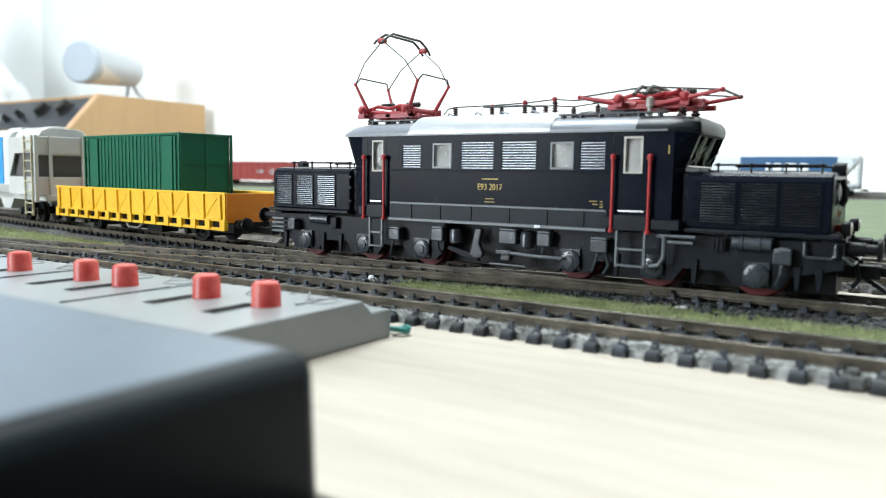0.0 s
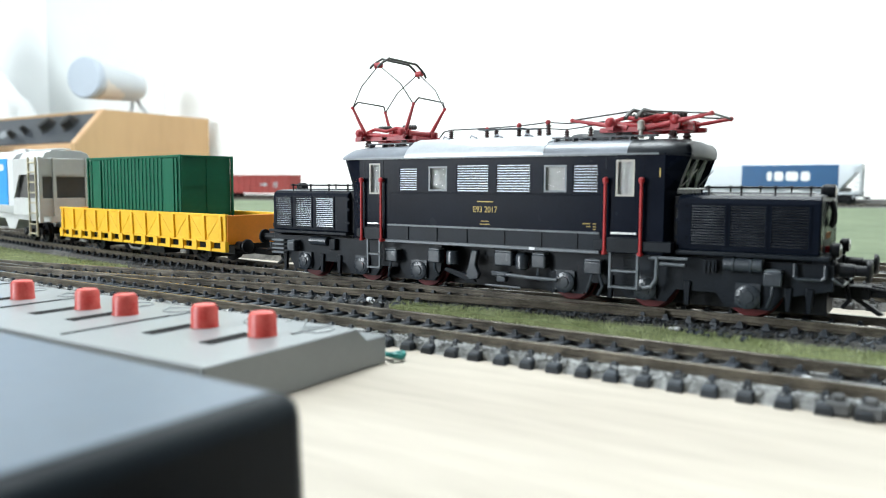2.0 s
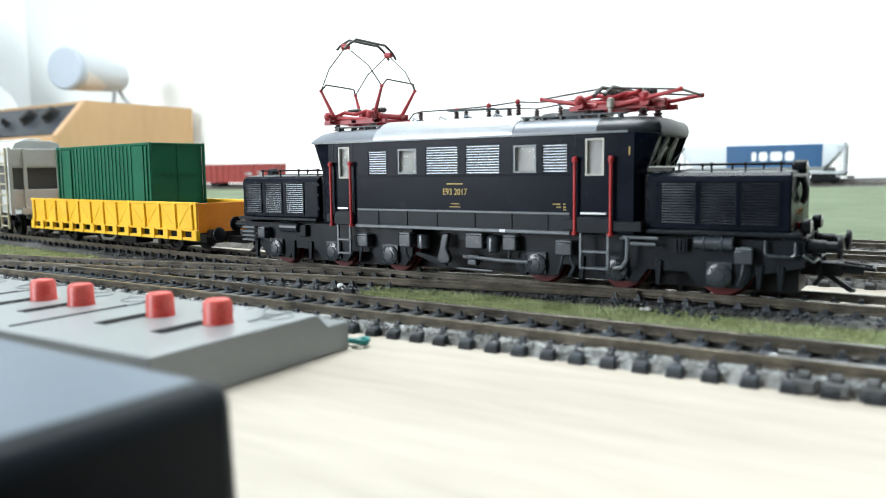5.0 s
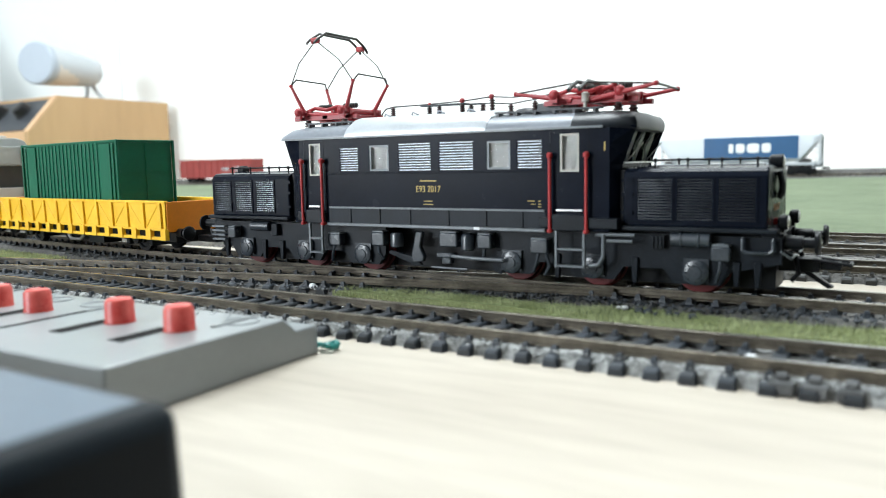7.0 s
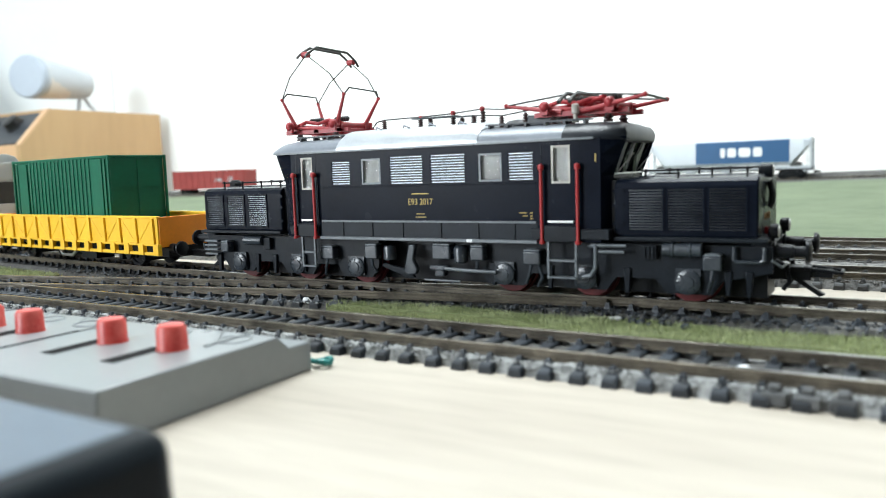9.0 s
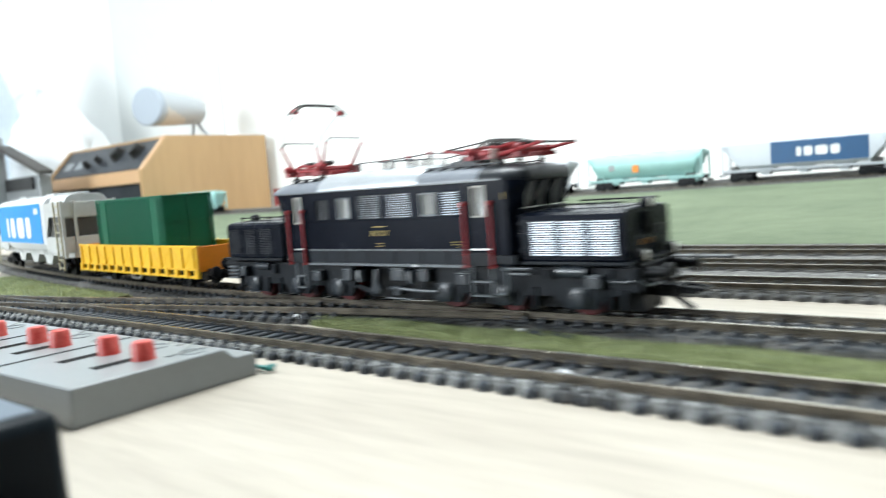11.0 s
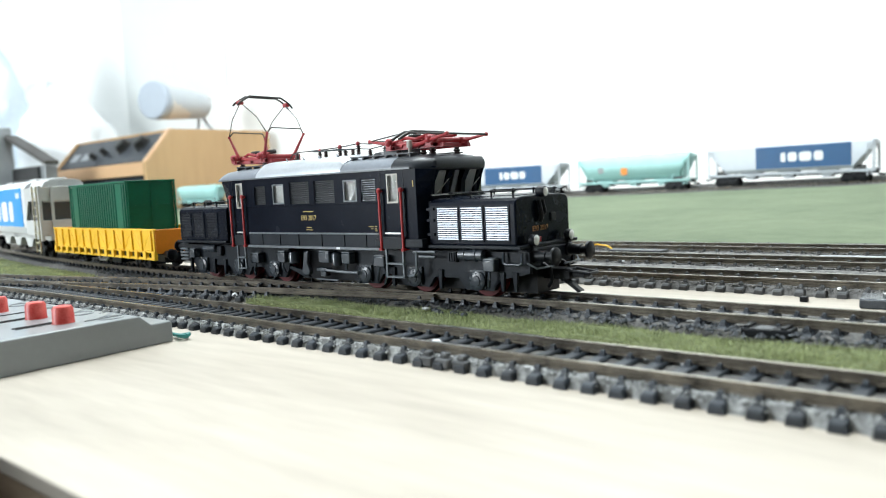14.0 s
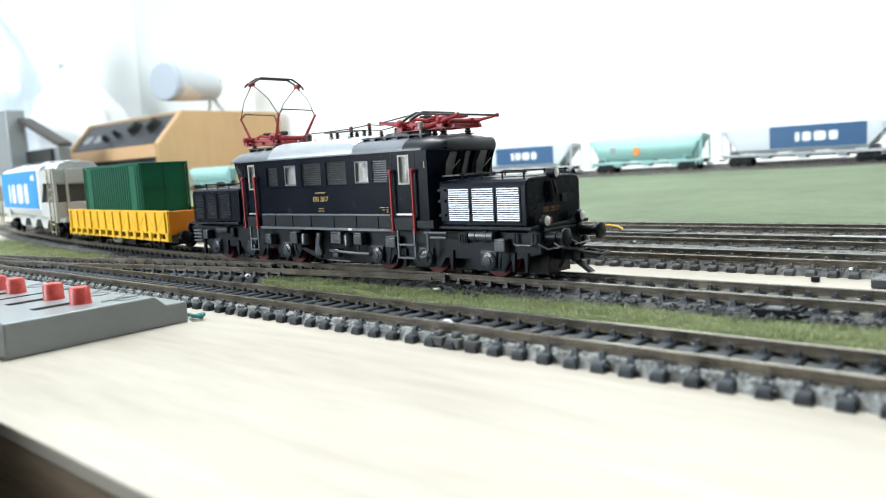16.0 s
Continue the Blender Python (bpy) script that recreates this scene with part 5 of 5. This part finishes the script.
        part("nose_plate", Mesh().box(min(xb, xb + e * .5), max(xb, xb + e * .5), 3.6, 6.4, 28.8, 31.4), BLACK_IRON, h, bevel=0.2)
        part("tail_signal", Mesh().box(min(xb, xb + e * 1.6), max(xb, xb + e * 1.6), -6.2, -4.0, 23.0, 24.6), RAIL_RED, h, bevel=0.2)
        letters("number", "E93 2017", 2.3, BRASS_RED, h, (xb + e * .1, -2.2 * e, 27.0), (90, 0, 90 * e))
        # headstock, buffers, coupler, hoses
        xs = xb + e * 2.4
        hs = part("headstock", Mesh().box(min(xb - e * 2, xs), max(xb - e * 2, xs), -12.6, 12.6, 15.6, 21.6), FRAME_GREY, lo, bevel=0.6)
        for s in (-1, 1):
            part("buffer", Mesh().lathe((xs, s * 10.0, 19.3), (e, 0, 0), [(0, 2.1), (.5, 2.2), (.8, 1.7), (4.6, 1.6), (4.7, 1.25), (7.0, 1.25), (7.1, 2.75), (7.8, 2.7), (8.2, 2.2)], 22), BLACK_IRON, hs, "black round buffer", smooth=True)
            part("brake_hose", Mesh().tube([(xs, s * 5, 16.5), (xs + e * 2.6, s * 5.3, 15.2), (xs + e * 3.2, s * 5.4, 11.5), (xs + e * 1.8, s * 5.2, 9.6)], .55, 8), BLACK_IRON, hs, smooth=True)
            part("uncoupling_lever", Mesh().tube([(xs + e * .4, s * 14, 17.5), (xs + e * 2.4, s * 12, 15.8), (xs + e * 2.4, s * 3, 15.6)], .3, 6), TRIM_GREY, hs)
        part("coupler", Mesh().box(min(xs - e * 3, xs + e * 7.5), max(xs - e * 3, xs + e * 7.5), -2.6, 2.6, 11.6, 14.8).box(min(xs + e * 5, xs + e * 12), max(xs + e * 5, xs + e * 12), -1.6, 1.6, 12.2, 14.0)
             .prism([(xs + e * 2, 12.5), (xs + e * 4, 12.5), (xs + e * 10.5, 8.0), (xs + e * 9.2, 7.6)], "y", -1.2, 1.2).tube([(xs + e * 6, -2.6, 14.6), (xs + e * 14, -2.6, 13.6), (xs + e * 14, 2.6, 13.6), (xs + e * 6, 2.6, 14.6)], .5, 8), BLACK_IRON, hs, "black close coupler with a drop hook", bevel=0.15)
        return h

    hood(1, 54.8, 88.6)
    hood(-1, -57.0, -93.2)
    for e in (1, -1):
        part("bellows", Mesh().box(min(e * 52.5, e * 57), max(e * 52.5, e * 57), -13.4, 13.4, 22.4, 36.5), BLACK_IRON, lo)

    # bogies with wheels and gear
    def bogie_frame(e, wheels, x0, x1):
        outline = [(x0, 11.0), (x0, 21.0), (x1, 21.0), (x1, 11.0)]
        bm_f = Mesh()
        for s in (-1, 1):
            a, b = sorted((s * 11.5, s * 13.0))
            low = []
            for wx in sorted(wheels):
                low += [(wx - 8.0, 12.0), (wx - 5.4, 8.5), (wx + 5.4, 8.5), (wx + 8.0, 12.0)]
            bm_f.prism([(x0, 20.6), (x0, 14.4)] + low + [(x1, 14.4), (x1, 20.6)], "y", a, b)
        fr = part("bogie_frame", bm_f, FRAME_GREY, lo, "dark grey bogie side frame")
        part("gear_case", Mesh().box(x0 + 2, x1 - 2, -6.2, 6.2, 7.4, 20.5), BLACK_IRON, fr)
        for wx in wheels:
            for s in (-1, 1):
                w = part("wheel", Mesh().lathe((wx, s * 7.4, 12.6), (0, s, 0), [(-1.6, 7.2), (-.8, 7.2), (-.7, 6.6), (1.2, 6.5), (1.25, 5.6)], 32), WHEEL_RED, fr, "dark red spoked wheel", smooth=True)
                part("wheel_disc", Mesh().lathe((wx, s * 7.4, 12.6), (0, s, 0), [(-.6, 5.7), (.9, 5.7), (.8, 4.6), (.2, 3.8), (.4, 1.6), (1.4, 1.3)], 24), BLACK_IRON, w, smooth=True)
                cap = Mesh().lathe((wx, s * 12.8, 11.6), (0, s, 0), [(0, 3.15), (1.5, 3.1), (1.75, 2.75), (1.8, 1.6), (2.1, 1.5), (2.15, .3)], 20).box(wx - 3, wx + 3, *sorted((s * 12.6, s * 13.8)), 9.2, 15.0)
                for k in range(8):
                    a = k * math.pi / 4
                    cap.ball((wx + 2.3 * math.cos(a), s * 14.6, 11.6 + 2.3 * math.sin(a)), .28, 5)
                part("axle_box", cap, GEAR_GREY, fr, "round bolted axle box cover", smooth=True)
        return fr

    f_front = bogie_frame(1, (72.6, 46.5, 23.0), 17.5, 91.5)
    f_rear = bogie_frame(-1, (-78.5, -52.0, -28.2), -93.5, -20.0)

    def gear(fr, s, x0, x1, z0, z1, y=13.0, d=3.2, material=GEAR_GREY, name="sand_box"):
        a, b = sorted((s * y, s * (y + d)))
        o = part(name, Mesh().box(x0, x1, a, b, z0, z1), material, fr, bevel=0.45)
        part("lid", Mesh().box(x0 + .3, x1 - .3, a + .2, b + .3, z1 - .1, z1 + .4).cyl(((x0 + x1) / 2 - .9, (a + b) / 2, z1 + .3), ((x0 + x1) / 2 + .9, (a + b) / 2, z1 + .3), .35, seg=8), TRIM_GREY, o, bevel=0.12)
        return o

    def pipe(fr, s, pts, r, material=GEAR_GREY):
        part("pipe", Mesh().tube([(x, s * y, z) for x, y, z in pts], r, 8), material, fr, smooth=True)

    for s in (-1, 1):
        # under the front hood and cab
        part("air_tank", Mesh().lathe((66.6, s * 14.6, 19.6), (1, 0, 0), [(0, .9), (.3, 1.7), (2.2, 1.75), (2.4, 2.0), (2.9, 2.0), (3.1, 1.75), (6.4, 1.75), (6.6, 2.0), (7.1, 2.0), (7.3, 1.75), (9.4, 1.7), (9.7, .9)], 18), GEAR_GREY, f_front, smooth=True)
        gear(f_front, s, 76.4, 80.8, 14.8, 18.4)
        pipe(f_front, s, [(78.6, 15.4, 14.9), (78.4, 15.6, 12.4), (77.4, 14.6, 9.6)], .5)
        part("grab_frame", Mesh().tube([(83.2, s * 14.2, 20.6), (83.2, s * 14.6, 17.6), (84, s * 14.6, 17.0), (89, s * 14.6, 17.0), (89.8, s * 14.6, 17.6), (89.8, s * 14.2, 20.4)], .45, 8), GEAR_GREY, f_front, smooth=True)
        for x in (81.8, 86.5):
            part("brake_hanger", Mesh().prism([(x - .9, 14.6), (x + .9, 14.6), (x + .5, 8.6), (x - .5, 8.6)], "y", s * 12.6, s * 13.6), FRAME_GREY, f_front, bevel=0.2)
        gear(f_front, s, 29.6, 34.8, 14.6, 18.4)
        pipe(f_front, s, [(32, 15.6, 14.7), (31.6, 15.8, 12.5), (30.2, 15, 9.4)], .45)
        pipe(f_front, s, [(34.0, 15.4, 14.8), (35.0, 15.2, 11.4), (33.5, 14.8, 8.8)], .45)
        pipe(f_front, s, [(48.0, 15.6, 20.2), (50.3, 16.6, 20.2), (50.3, 16.8, 14.6), (49.0, 16.8, 12.6), (46.6, 16.6, 12.2)], .5, TRIM_GREY)
        pipe(f_front, s, [(49.0, 16.4, 20.4), (58.2, 16.4, 20.4)], .42, TRIM_GREY)
        pipe(f_front, s, [(51.0, 16.2, 18.8), (57.6, 16.2, 18.8)], .42, TRIM_GREY)
        part("ribbed_block", Mesh().box(61.5, 65, *sorted((s * 13, s * 14.6)), 17.2, 20.4).box(62, 62.5, *sorted((s * 14.6, s * 15)), 17.4, 20.2).box(63, 63.5, *sorted((s * 14.6, s * 15)), 17.4, 20.2).box(64, 64.5, *sorted((s * 14.6, s * 15)), 17.4, 20.2), FRAME_GREY, f_front)
        # between the bogies
        gear(lo, s, 1.0, 7.0, 15.2, 19.4, name="relay_box")
        part("cross_girder", Mesh().box(-4.0, 17.0, *sorted((s * 11, s * 13)), 17.5, 21), FRAME_GREY, lo)
        part("compressor", Mesh().box(.6, 6.2, *sorted((s * 14, s * 17)), 12.2, 13.6).box(2, 5, *sorted((s * 14, s * 16.4)), 10.4, 12.2), GEAR_GREY, lo, bevel=0.3)
        part("brake_cylinder", Mesh().lathe((10.0, s * 15, 14.4), (0, 0, 1), [(0, 1.6), (.4, 2.0), (4.2, 2.0), (4.6, 1.7), (5.0, 1.2)], 18), GEAR_GREY, lo, smooth=True)
        gear(f_front, s, 13.4, 17.8, 15.2, 19.2)
        pipe(f_front, s, [(15.6, 15.6, 15.2), (15.4, 15.6, 13.0)], .55)
        pipe(lo, s, [(5.6, 16.6, 12.8), (13, 16.4, 12.4), (21.6, 16.0, 12.3)], .5, TRIM_GREY)
        pipe(lo, s, [(-3, 14, 8.9), (9, 14, 8.8)], .3, TRIM_GREY)
        # rear bogie
        gear(f_rear, s, -40.6, -35.4, 14.0, 17.8)
        pipe(f_rear, s, [(-38, 15.6, 14.0), (-38.6, 15.8, 11.6), (-39.5, 15, 9.0)], .45)
        gear(f_rear, s, -23.2, -18.6, 14.6, 18.8)
        pipe(f_rear, s, [(-21, 15.4, 14.8), (-20.6, 15.6, 12.6), (-19.6, 15, 10.5)], .5)
        part("brake_cylinder", Mesh().lathe((-14.3, s * 15, 14.4), (0, 0, 1), [(0, 1.6), (.3, 2.1), (3.8, 2.1), (4.4, 1.8)], 18), GEAR_GREY, lo, smooth=True)
        part("brake_rod", Mesh().prism([(-7.0, 19.4), (-4.6, 19.4), (-5.6, 15.0), (-4.2, 12.2), (-4.6, 10.6), (-7.6, 10.2), (-9.0, 11.4), (-8.2, 14.2)], "y", s * 14.4, s * 16.2), GEAR_GREY, lo, bevel=0.4)
        part("brake_beam", Mesh().prism([(-18, 12.4), (-17, 13.4), (-8, 11.6), (-6, 9.4), (-8.4, 9.2)], "y", s * 13.6, s * 14.8), FRAME_GREY, lo, bevel=0.2)
        part("air_tank", Mesh().lathe((-75.0, s * 14.4, 19.2), (1, 0, 0), [(0, .9), (.3, 1.6), (8.2, 1.6), (8.5, .9)], 16), GEAR_GREY, f_rear, smooth=True)
        gear(f_rear, s, -85.4, -81.6, 15.0, 18.6)
        for k in range(4):
            part("step_slat", Mesh().box(-93.6, -87.4, *sorted((s * 13.8, s * 15.6)), 14.0 + 1.5 * k, 14.6 + 1.5 * k), TRIM_GREY, f_rear)
        part("ribbed_block", Mesh().box(-66.5, -63.5, *sorted((s * 13, s * 14.6)), 16.2, 20.2), FRAME_GREY, f_rear, bevel=0.3)
        for x in (-62.5, -88.5, -70.5):
            part("brake_hanger", Mesh().prism([(x - .9, 14.6), (x + .9, 14.6), (x + .6, 8.2), (x - .6, 8.2)], "y", s * 12.6, s * 13.8), FRAME_GREY, f_rear, bevel=0.2)
        for x in (57.5, 36.5, 19.5):
            part("brake_hanger", Mesh().prism([(x - .9, 14.6), (x + .9, 14.6), (x + .6, 8.2), (x - .6, 8.2)], "y", s * 12.6, s * 13.8), FRAME_GREY, f_front, bevel=0.2)
    # prints
    for s in (-1, 1):
        tn = (90, 0, 0) if s < 0 else (90, 0, 180)
        letters("number", "E93 2017", 2.6, GOLD, lo, (-1.6, s * (YB + .02), 31.8), tn, 0.86)
        letters("cab_number", "1", 3.2, GOLD, lo, (50.8, s * (YB + .02), 42.4), (90, 0, 0 if s < 0 else 180))
        letters("cab_number", "1" if s > 0 else "2", 2.2, GOLD, lo, (-52.4, s * 16.45, 40.6), (90, 0, -22 if s < 0 else 202), .8)
        for a, b, z, h in ((-4.4, 1.2, 34.2, .3), (-3.0, -.2, 28.4, .22), (-3.4, .2, 27.5, .22), (29.6, 31.8, 28.7, .22), (30.6, 32.0, 27.9, .2), (32.7, 33.5, 28.7, .25), (32.7, 33.5, 27.9, .25), (32.6, 33.6, 27.2, .2)):
            part("plain_mark", Mesh().box(a, b, *sorted((s * YB, s * (YB + .06))), z - h / 2, z + h / 2), GOLD, lo)
        part("plain_mark", Mesh().box(13.8, 15.6, *sorted((s * (YB + 1.1), s * (YB + 1.2))), 20.7, 21.5), PRINT_WHITE, lo)
    return lo


electric_loco()


# ---- control box, black case and the far table end ----
def control_box():
    """Grey slide-switch box; its far right bottom corner near (12, -83)."""
    c = thing("switch_control_box", (-70, -108, 0), "grey plastic slide-switch control box with red buttons", "control box")
    x0, x1, y0, y1 = -170.0, 14.6, -132.5, -82.0
    prof = [(y0, 0), (y0 + .4, 9.2), (y1 - 10.0, 9.2), (y1 - 6.6, 6.2), (y1 - .6, 6.2), (y1, 5.8), (y1, 0)]
    body = Mesh()
    body.prism(prof, "x", x0, x1)
    part("housing", body, CTRL_GREY, c, bevel=0.45)
    xs = [2.6, -14.4, -41.4, -56.0, -84.5, -103.0, -130.0, -146.5]
    for i, x in enumerate(xs):
        slot = part("slot", Mesh().box(x - 4.4, x - 0.8, -119.5, -108, 9.0, 9.3), CTRL_DARK, c, "dark sliding slot")
        b = Mesh().lathe((x + 0.6, -107.8, 9.2), (0, 0, 1), [(0, 3.0), (.3, 2.85), (4.0, 2.75), (4.7, 2.3), (4.9, 1.2)], 16)
        part("button", b, BTN_RED, c, "scuffed red slide button", smooth=True)
        part("raised_outline", Mesh().tube([(x + 6 + 3.4 * math.cos(a * .5), -97.5 + 3.4 * math.sin(a * .5), 9.2) for a in range(-6, 8)] + [(x - 4, -90, 9.2)], .25, 6), CTRL_GREY, c)
    for x in (-30.3, -73.2, -116.5):
        part("panel_seam", Mesh().box(x - .3, x + .3, y0 + 3, y1 - 10.4, 9.15, 9.4), CTRL_DARK, c)
    for x in (7.5, -30, -73):
        part("raised_line", Mesh().box(x - .35, x + .35, -104, -92, 9.1, 9.45), CTRL_GREY, c)
    c.matrix_basis = pose(-72.4 * MM, -109.8 * MM, 0, 0, 0, 1.4)
    plug = thing("wire_plug", (15, -82, 0), "teal wire loop lying beside the control box", "wire")
    part("wire_loop", Mesh().tube([(12.4 + 1.5 * math.cos(a * .6), -79.0 + 1.6 * math.sin(a * .6), 1.3 + .25 * math.sin(a)) for a in range(0, 12)], .65, 8), TEAL_WIRE, plug, smooth=True)
    part("wire_end", Mesh().tube([(11.4, -79.6, 1.2), (8, -79, 1.1), (0, -78.5, 1.0), (-30, -78, 1.0)], .6, 8), TEAL_WIRE, plug, smooth=True)


control_box()


def black_case():
    c = thing("black_case", (-60, -300, -740), "matt black rounded case standing at the table front", "case")
    part("shell", Mesh().prism([(-190, -730), (-190, 16.4), (55.2, 16.4), (57.5, -30), (58.0, -730)], "y", -420, -151.4), CASE_BLACK, c, bevel=2.6, smooth=True)
    # Thin added sheet; its pale blue paints the reflected wall on the top.
    part("lid", Mesh().box(-187, 52.2, -417, -154.2, 16.2, 16.55), CASE_SHEEN, c, "thin sheet tinted as the wall's sheen on the case top", bevel=0.15)
    for fx, fy in ((-170, -400), (40, -400), (-170, -172), (40, -172)):
        part("foot", Mesh().cyl((fx, fy, -740), (fx, fy, -729), 10), CASE_BLACK, c)


black_case()


def console():
    """Wooden desk console with a sloping dark panel, at the far end of the table."""
    c = thing("wooden_console", (-1780, 960, 0), "beech-veneered desk console with sloping dark knob panel", "console")
    x0, x1 = -2085.0, -1557.0
    prof = [(768, 0), (768, 131), (842, 213), (1149, 213), (1149, 0)]
    for xa, xb in ((x1 - 16, x1), (x0, x0 + 16)):
        part("side_panel", Mesh().prism(prof, "x", xa, xb), BEECH, c, bevel=1.0)
    part("edge_strip", Mesh().prism([(767, 130), (842, 213.6), (848, 213.6), (773, 130)], "x", x1 - 17, x1 + .4), BEECH_EDGE, c, "lighter solid wood edge")
    part("front_board", Mesh().box(x0 + 16, x1 - 16, 770, 786, 98, 131), BEECH_EDGE, c, bevel=1.0)
    part("front_recess", Mesh().box(x0 + 16, x1 - 16, 790, 800, 0, 98), PANEL_DARK, c)
    part("top_board", Mesh().box(x0 + 16, x1 - 16, 842, 1148, 198, 212.5), BEECH, c, bevel=1.0)
    part("back_board", Mesh().box(x0 + 16, x1 - 16, 1134, 1148, 0, 198), BEECH, c)
    part("control_panel", Mesh().prism([(780, 132), (778, 135), (842, 206), (846, 204)], "x", x0 + 16.2, x1 - 16.2), PANEL_DARK, c)
    nrm = Vector((0, -.743, .669))
    for k, (x, u, r) in enumerate(((-1654, .62, 20), (-1749, .60, 20), (-1835, .45, 8), (-1880, .3, 8))):
        p = Vector((x, 779 + 64 * u, 134 + 71 * u))
        kn = part("knob", Mesh().lathe(p, nrm, [(0, r * 1.2), (4, r * 1.15), (5, r), (20, r * .9), (22, r * .6)], 20), KNOB, c, "black control knob", smooth=True)
        part("scale_plate", Mesh().lathe(p, nrm, [(0, r * 1.6), (1.2, r * 1.6), (1.4, r * 1.5)], 24), PRINT_GREY if k > 1 else PANEL_DARK, kn)
    for x in (-1945, -2015):
        p = Vector((x, 805, 163))
        part("meter_plate", Mesh().box(-22, 22, -14, 14, 0, 2).move(Matrix.Translation(p) @ Euler((radians(48), 0, 0)).to_matrix().to_4x4()), ALU, c, "pale meter plate")


console()


def spot_lamp():
    """White tubular spot lamp with bracket standing on the console."""
    l = thing("spot_lamp", (-1680, 985, 213), "white tubular spotlight resting on the wooden console", "lamp")
    a, b = Vector((-1641, 848, 294)), Vector((-1705, 1040, 292))
    d = (b - a).normalized()
    body = part("lamp_tube", Mesh().lathe(a, d, [(0, 47), (2, 50), (20, 50), (22, 48), (26, 47), (140, 40), (190, 35), (205, 24), (209, 8)], 32), WHITE_SHELL, l, smooth=True)
    part("front_cap", Mesh().lathe(a - d * 3, d, [(0, 30), (.5, 46), (5, 50.5), (16, 50.5), (18, 48)], 32), SHELL_BLUE, body, "pale round front cap", smooth=True)
    # Sleeve set 3 mm lower, so the tube is warmer in tone underneath.
    part("warm_underside", Mesh().lathe(a + d * 26 + Vector((0, 0, -3)), d, [(0, 46.8), (84, 39.8), (118, 34.5)], 32), WARM_SHELL, body, smooth=True)
    part("knob", Mesh().cyl(tuple(b + Vector((0, 0, 0))), tuple(b + Vector((6, 14, 22))), 5), SLATE, l, "dark green clamp knob")
    for k in (-16, 16):
        part("bracket_arm", Mesh().tube([tuple(b + Vector((0, -18, -10))), tuple(b + Vector((k * .4, -8 + k * .6, -50))), tuple(b + Vector((k, k * 1.1, -71)))], 5, 8), WHITE_SHELL, l, smooth=True)
    part("foot_plate", Mesh().box(b.x - 30, b.x + 30, b.y - 40, b.y + 30, 213, 219), WHITE_SHELL, l, bevel=1)


spot_lamp()


def plastic_bag(at, size, material, label, seed):
    """A crumpled heap of thin plastic film."""
    rows = []
    n, k = 26, 40
    for i in range(n + 1):
        v = i / n
        row = []
        for j in range(k):
            a = 2 * math.pi * j / k
            r = math.sin(math.pi * min(0.97, 0.5 + v * 0.5)) ** 0.55 if v < 1 else 0.02
            q = Vector((math.cos(a) * 1.6, math.sin(a) * 1.6, v * 2.4 + seed))
            w = 1 + 0.30 * noise.noise(q) + 0.16 * abs(noise.noise(q * 2.7)) + 0.07 * noise.noise(q * 6)
            row.append((at[0] + size[0] * r * w * math.cos(a), at[1] + size[1] * r * w * math.sin(a), at[2] + size[2] * v * (1 + .06 * noise.noise(q * 2))))
        rows.append(row)
    ob = solo("plastic_bag", Mesh().loft(rows, close=True), material, label, "bag", at=at, smooth=True)
    return ob


plastic_bag((-2330, 880, 0), (250, 210, 420), BAG, "crumpled white plastic bag behind the console", 3)
plastic_bag((-2420, 700, 0), (240, 150, 600), BAG_BLUE, "tall crumpled pale blue plastic sheet beside the console", 9)


def bench_tool():
    """Grey metal cabinet with a dark sloping lid, left of the console."""
    t = thing("metal_cabinet", (-1850, 660, 0), "grey metal cabinet with dark sloping lid and opening", "cabinet")
    part("column", Mesh().box(-2180, -2046, 600, 650, 0, 252), ALU, t, bevel=3)
    part("cabinet_body", Mesh().box(-2043, -1830, 640, 672, 0, 139), ALU, t, bevel=3)
    part("lid", Mesh().prism([(-2043, 219), (-2040, 231), (-1796, 148), (-1800, 138)], "y", 628, 664), SLATE, t, "dark grey sloping lid", bevel=2)
    # Black block on the face; its colour stands in for shade inside the opening.
    part("opening_shade", Mesh().box(-2025, -1858, 634, 641, 104, 136), KNOB, t)


bench_tool()
# Unseen housing, added to go with the overhead fill.
solo("ceiling_fill_housing", Mesh().box(-950, 350, 0, 700, 1812, 1849), WHITE_SHELL, "white flat housing added for the unseen ceiling fill light", "lamp", at=(-300, 350, 1812), bevel=4, kind="structure")
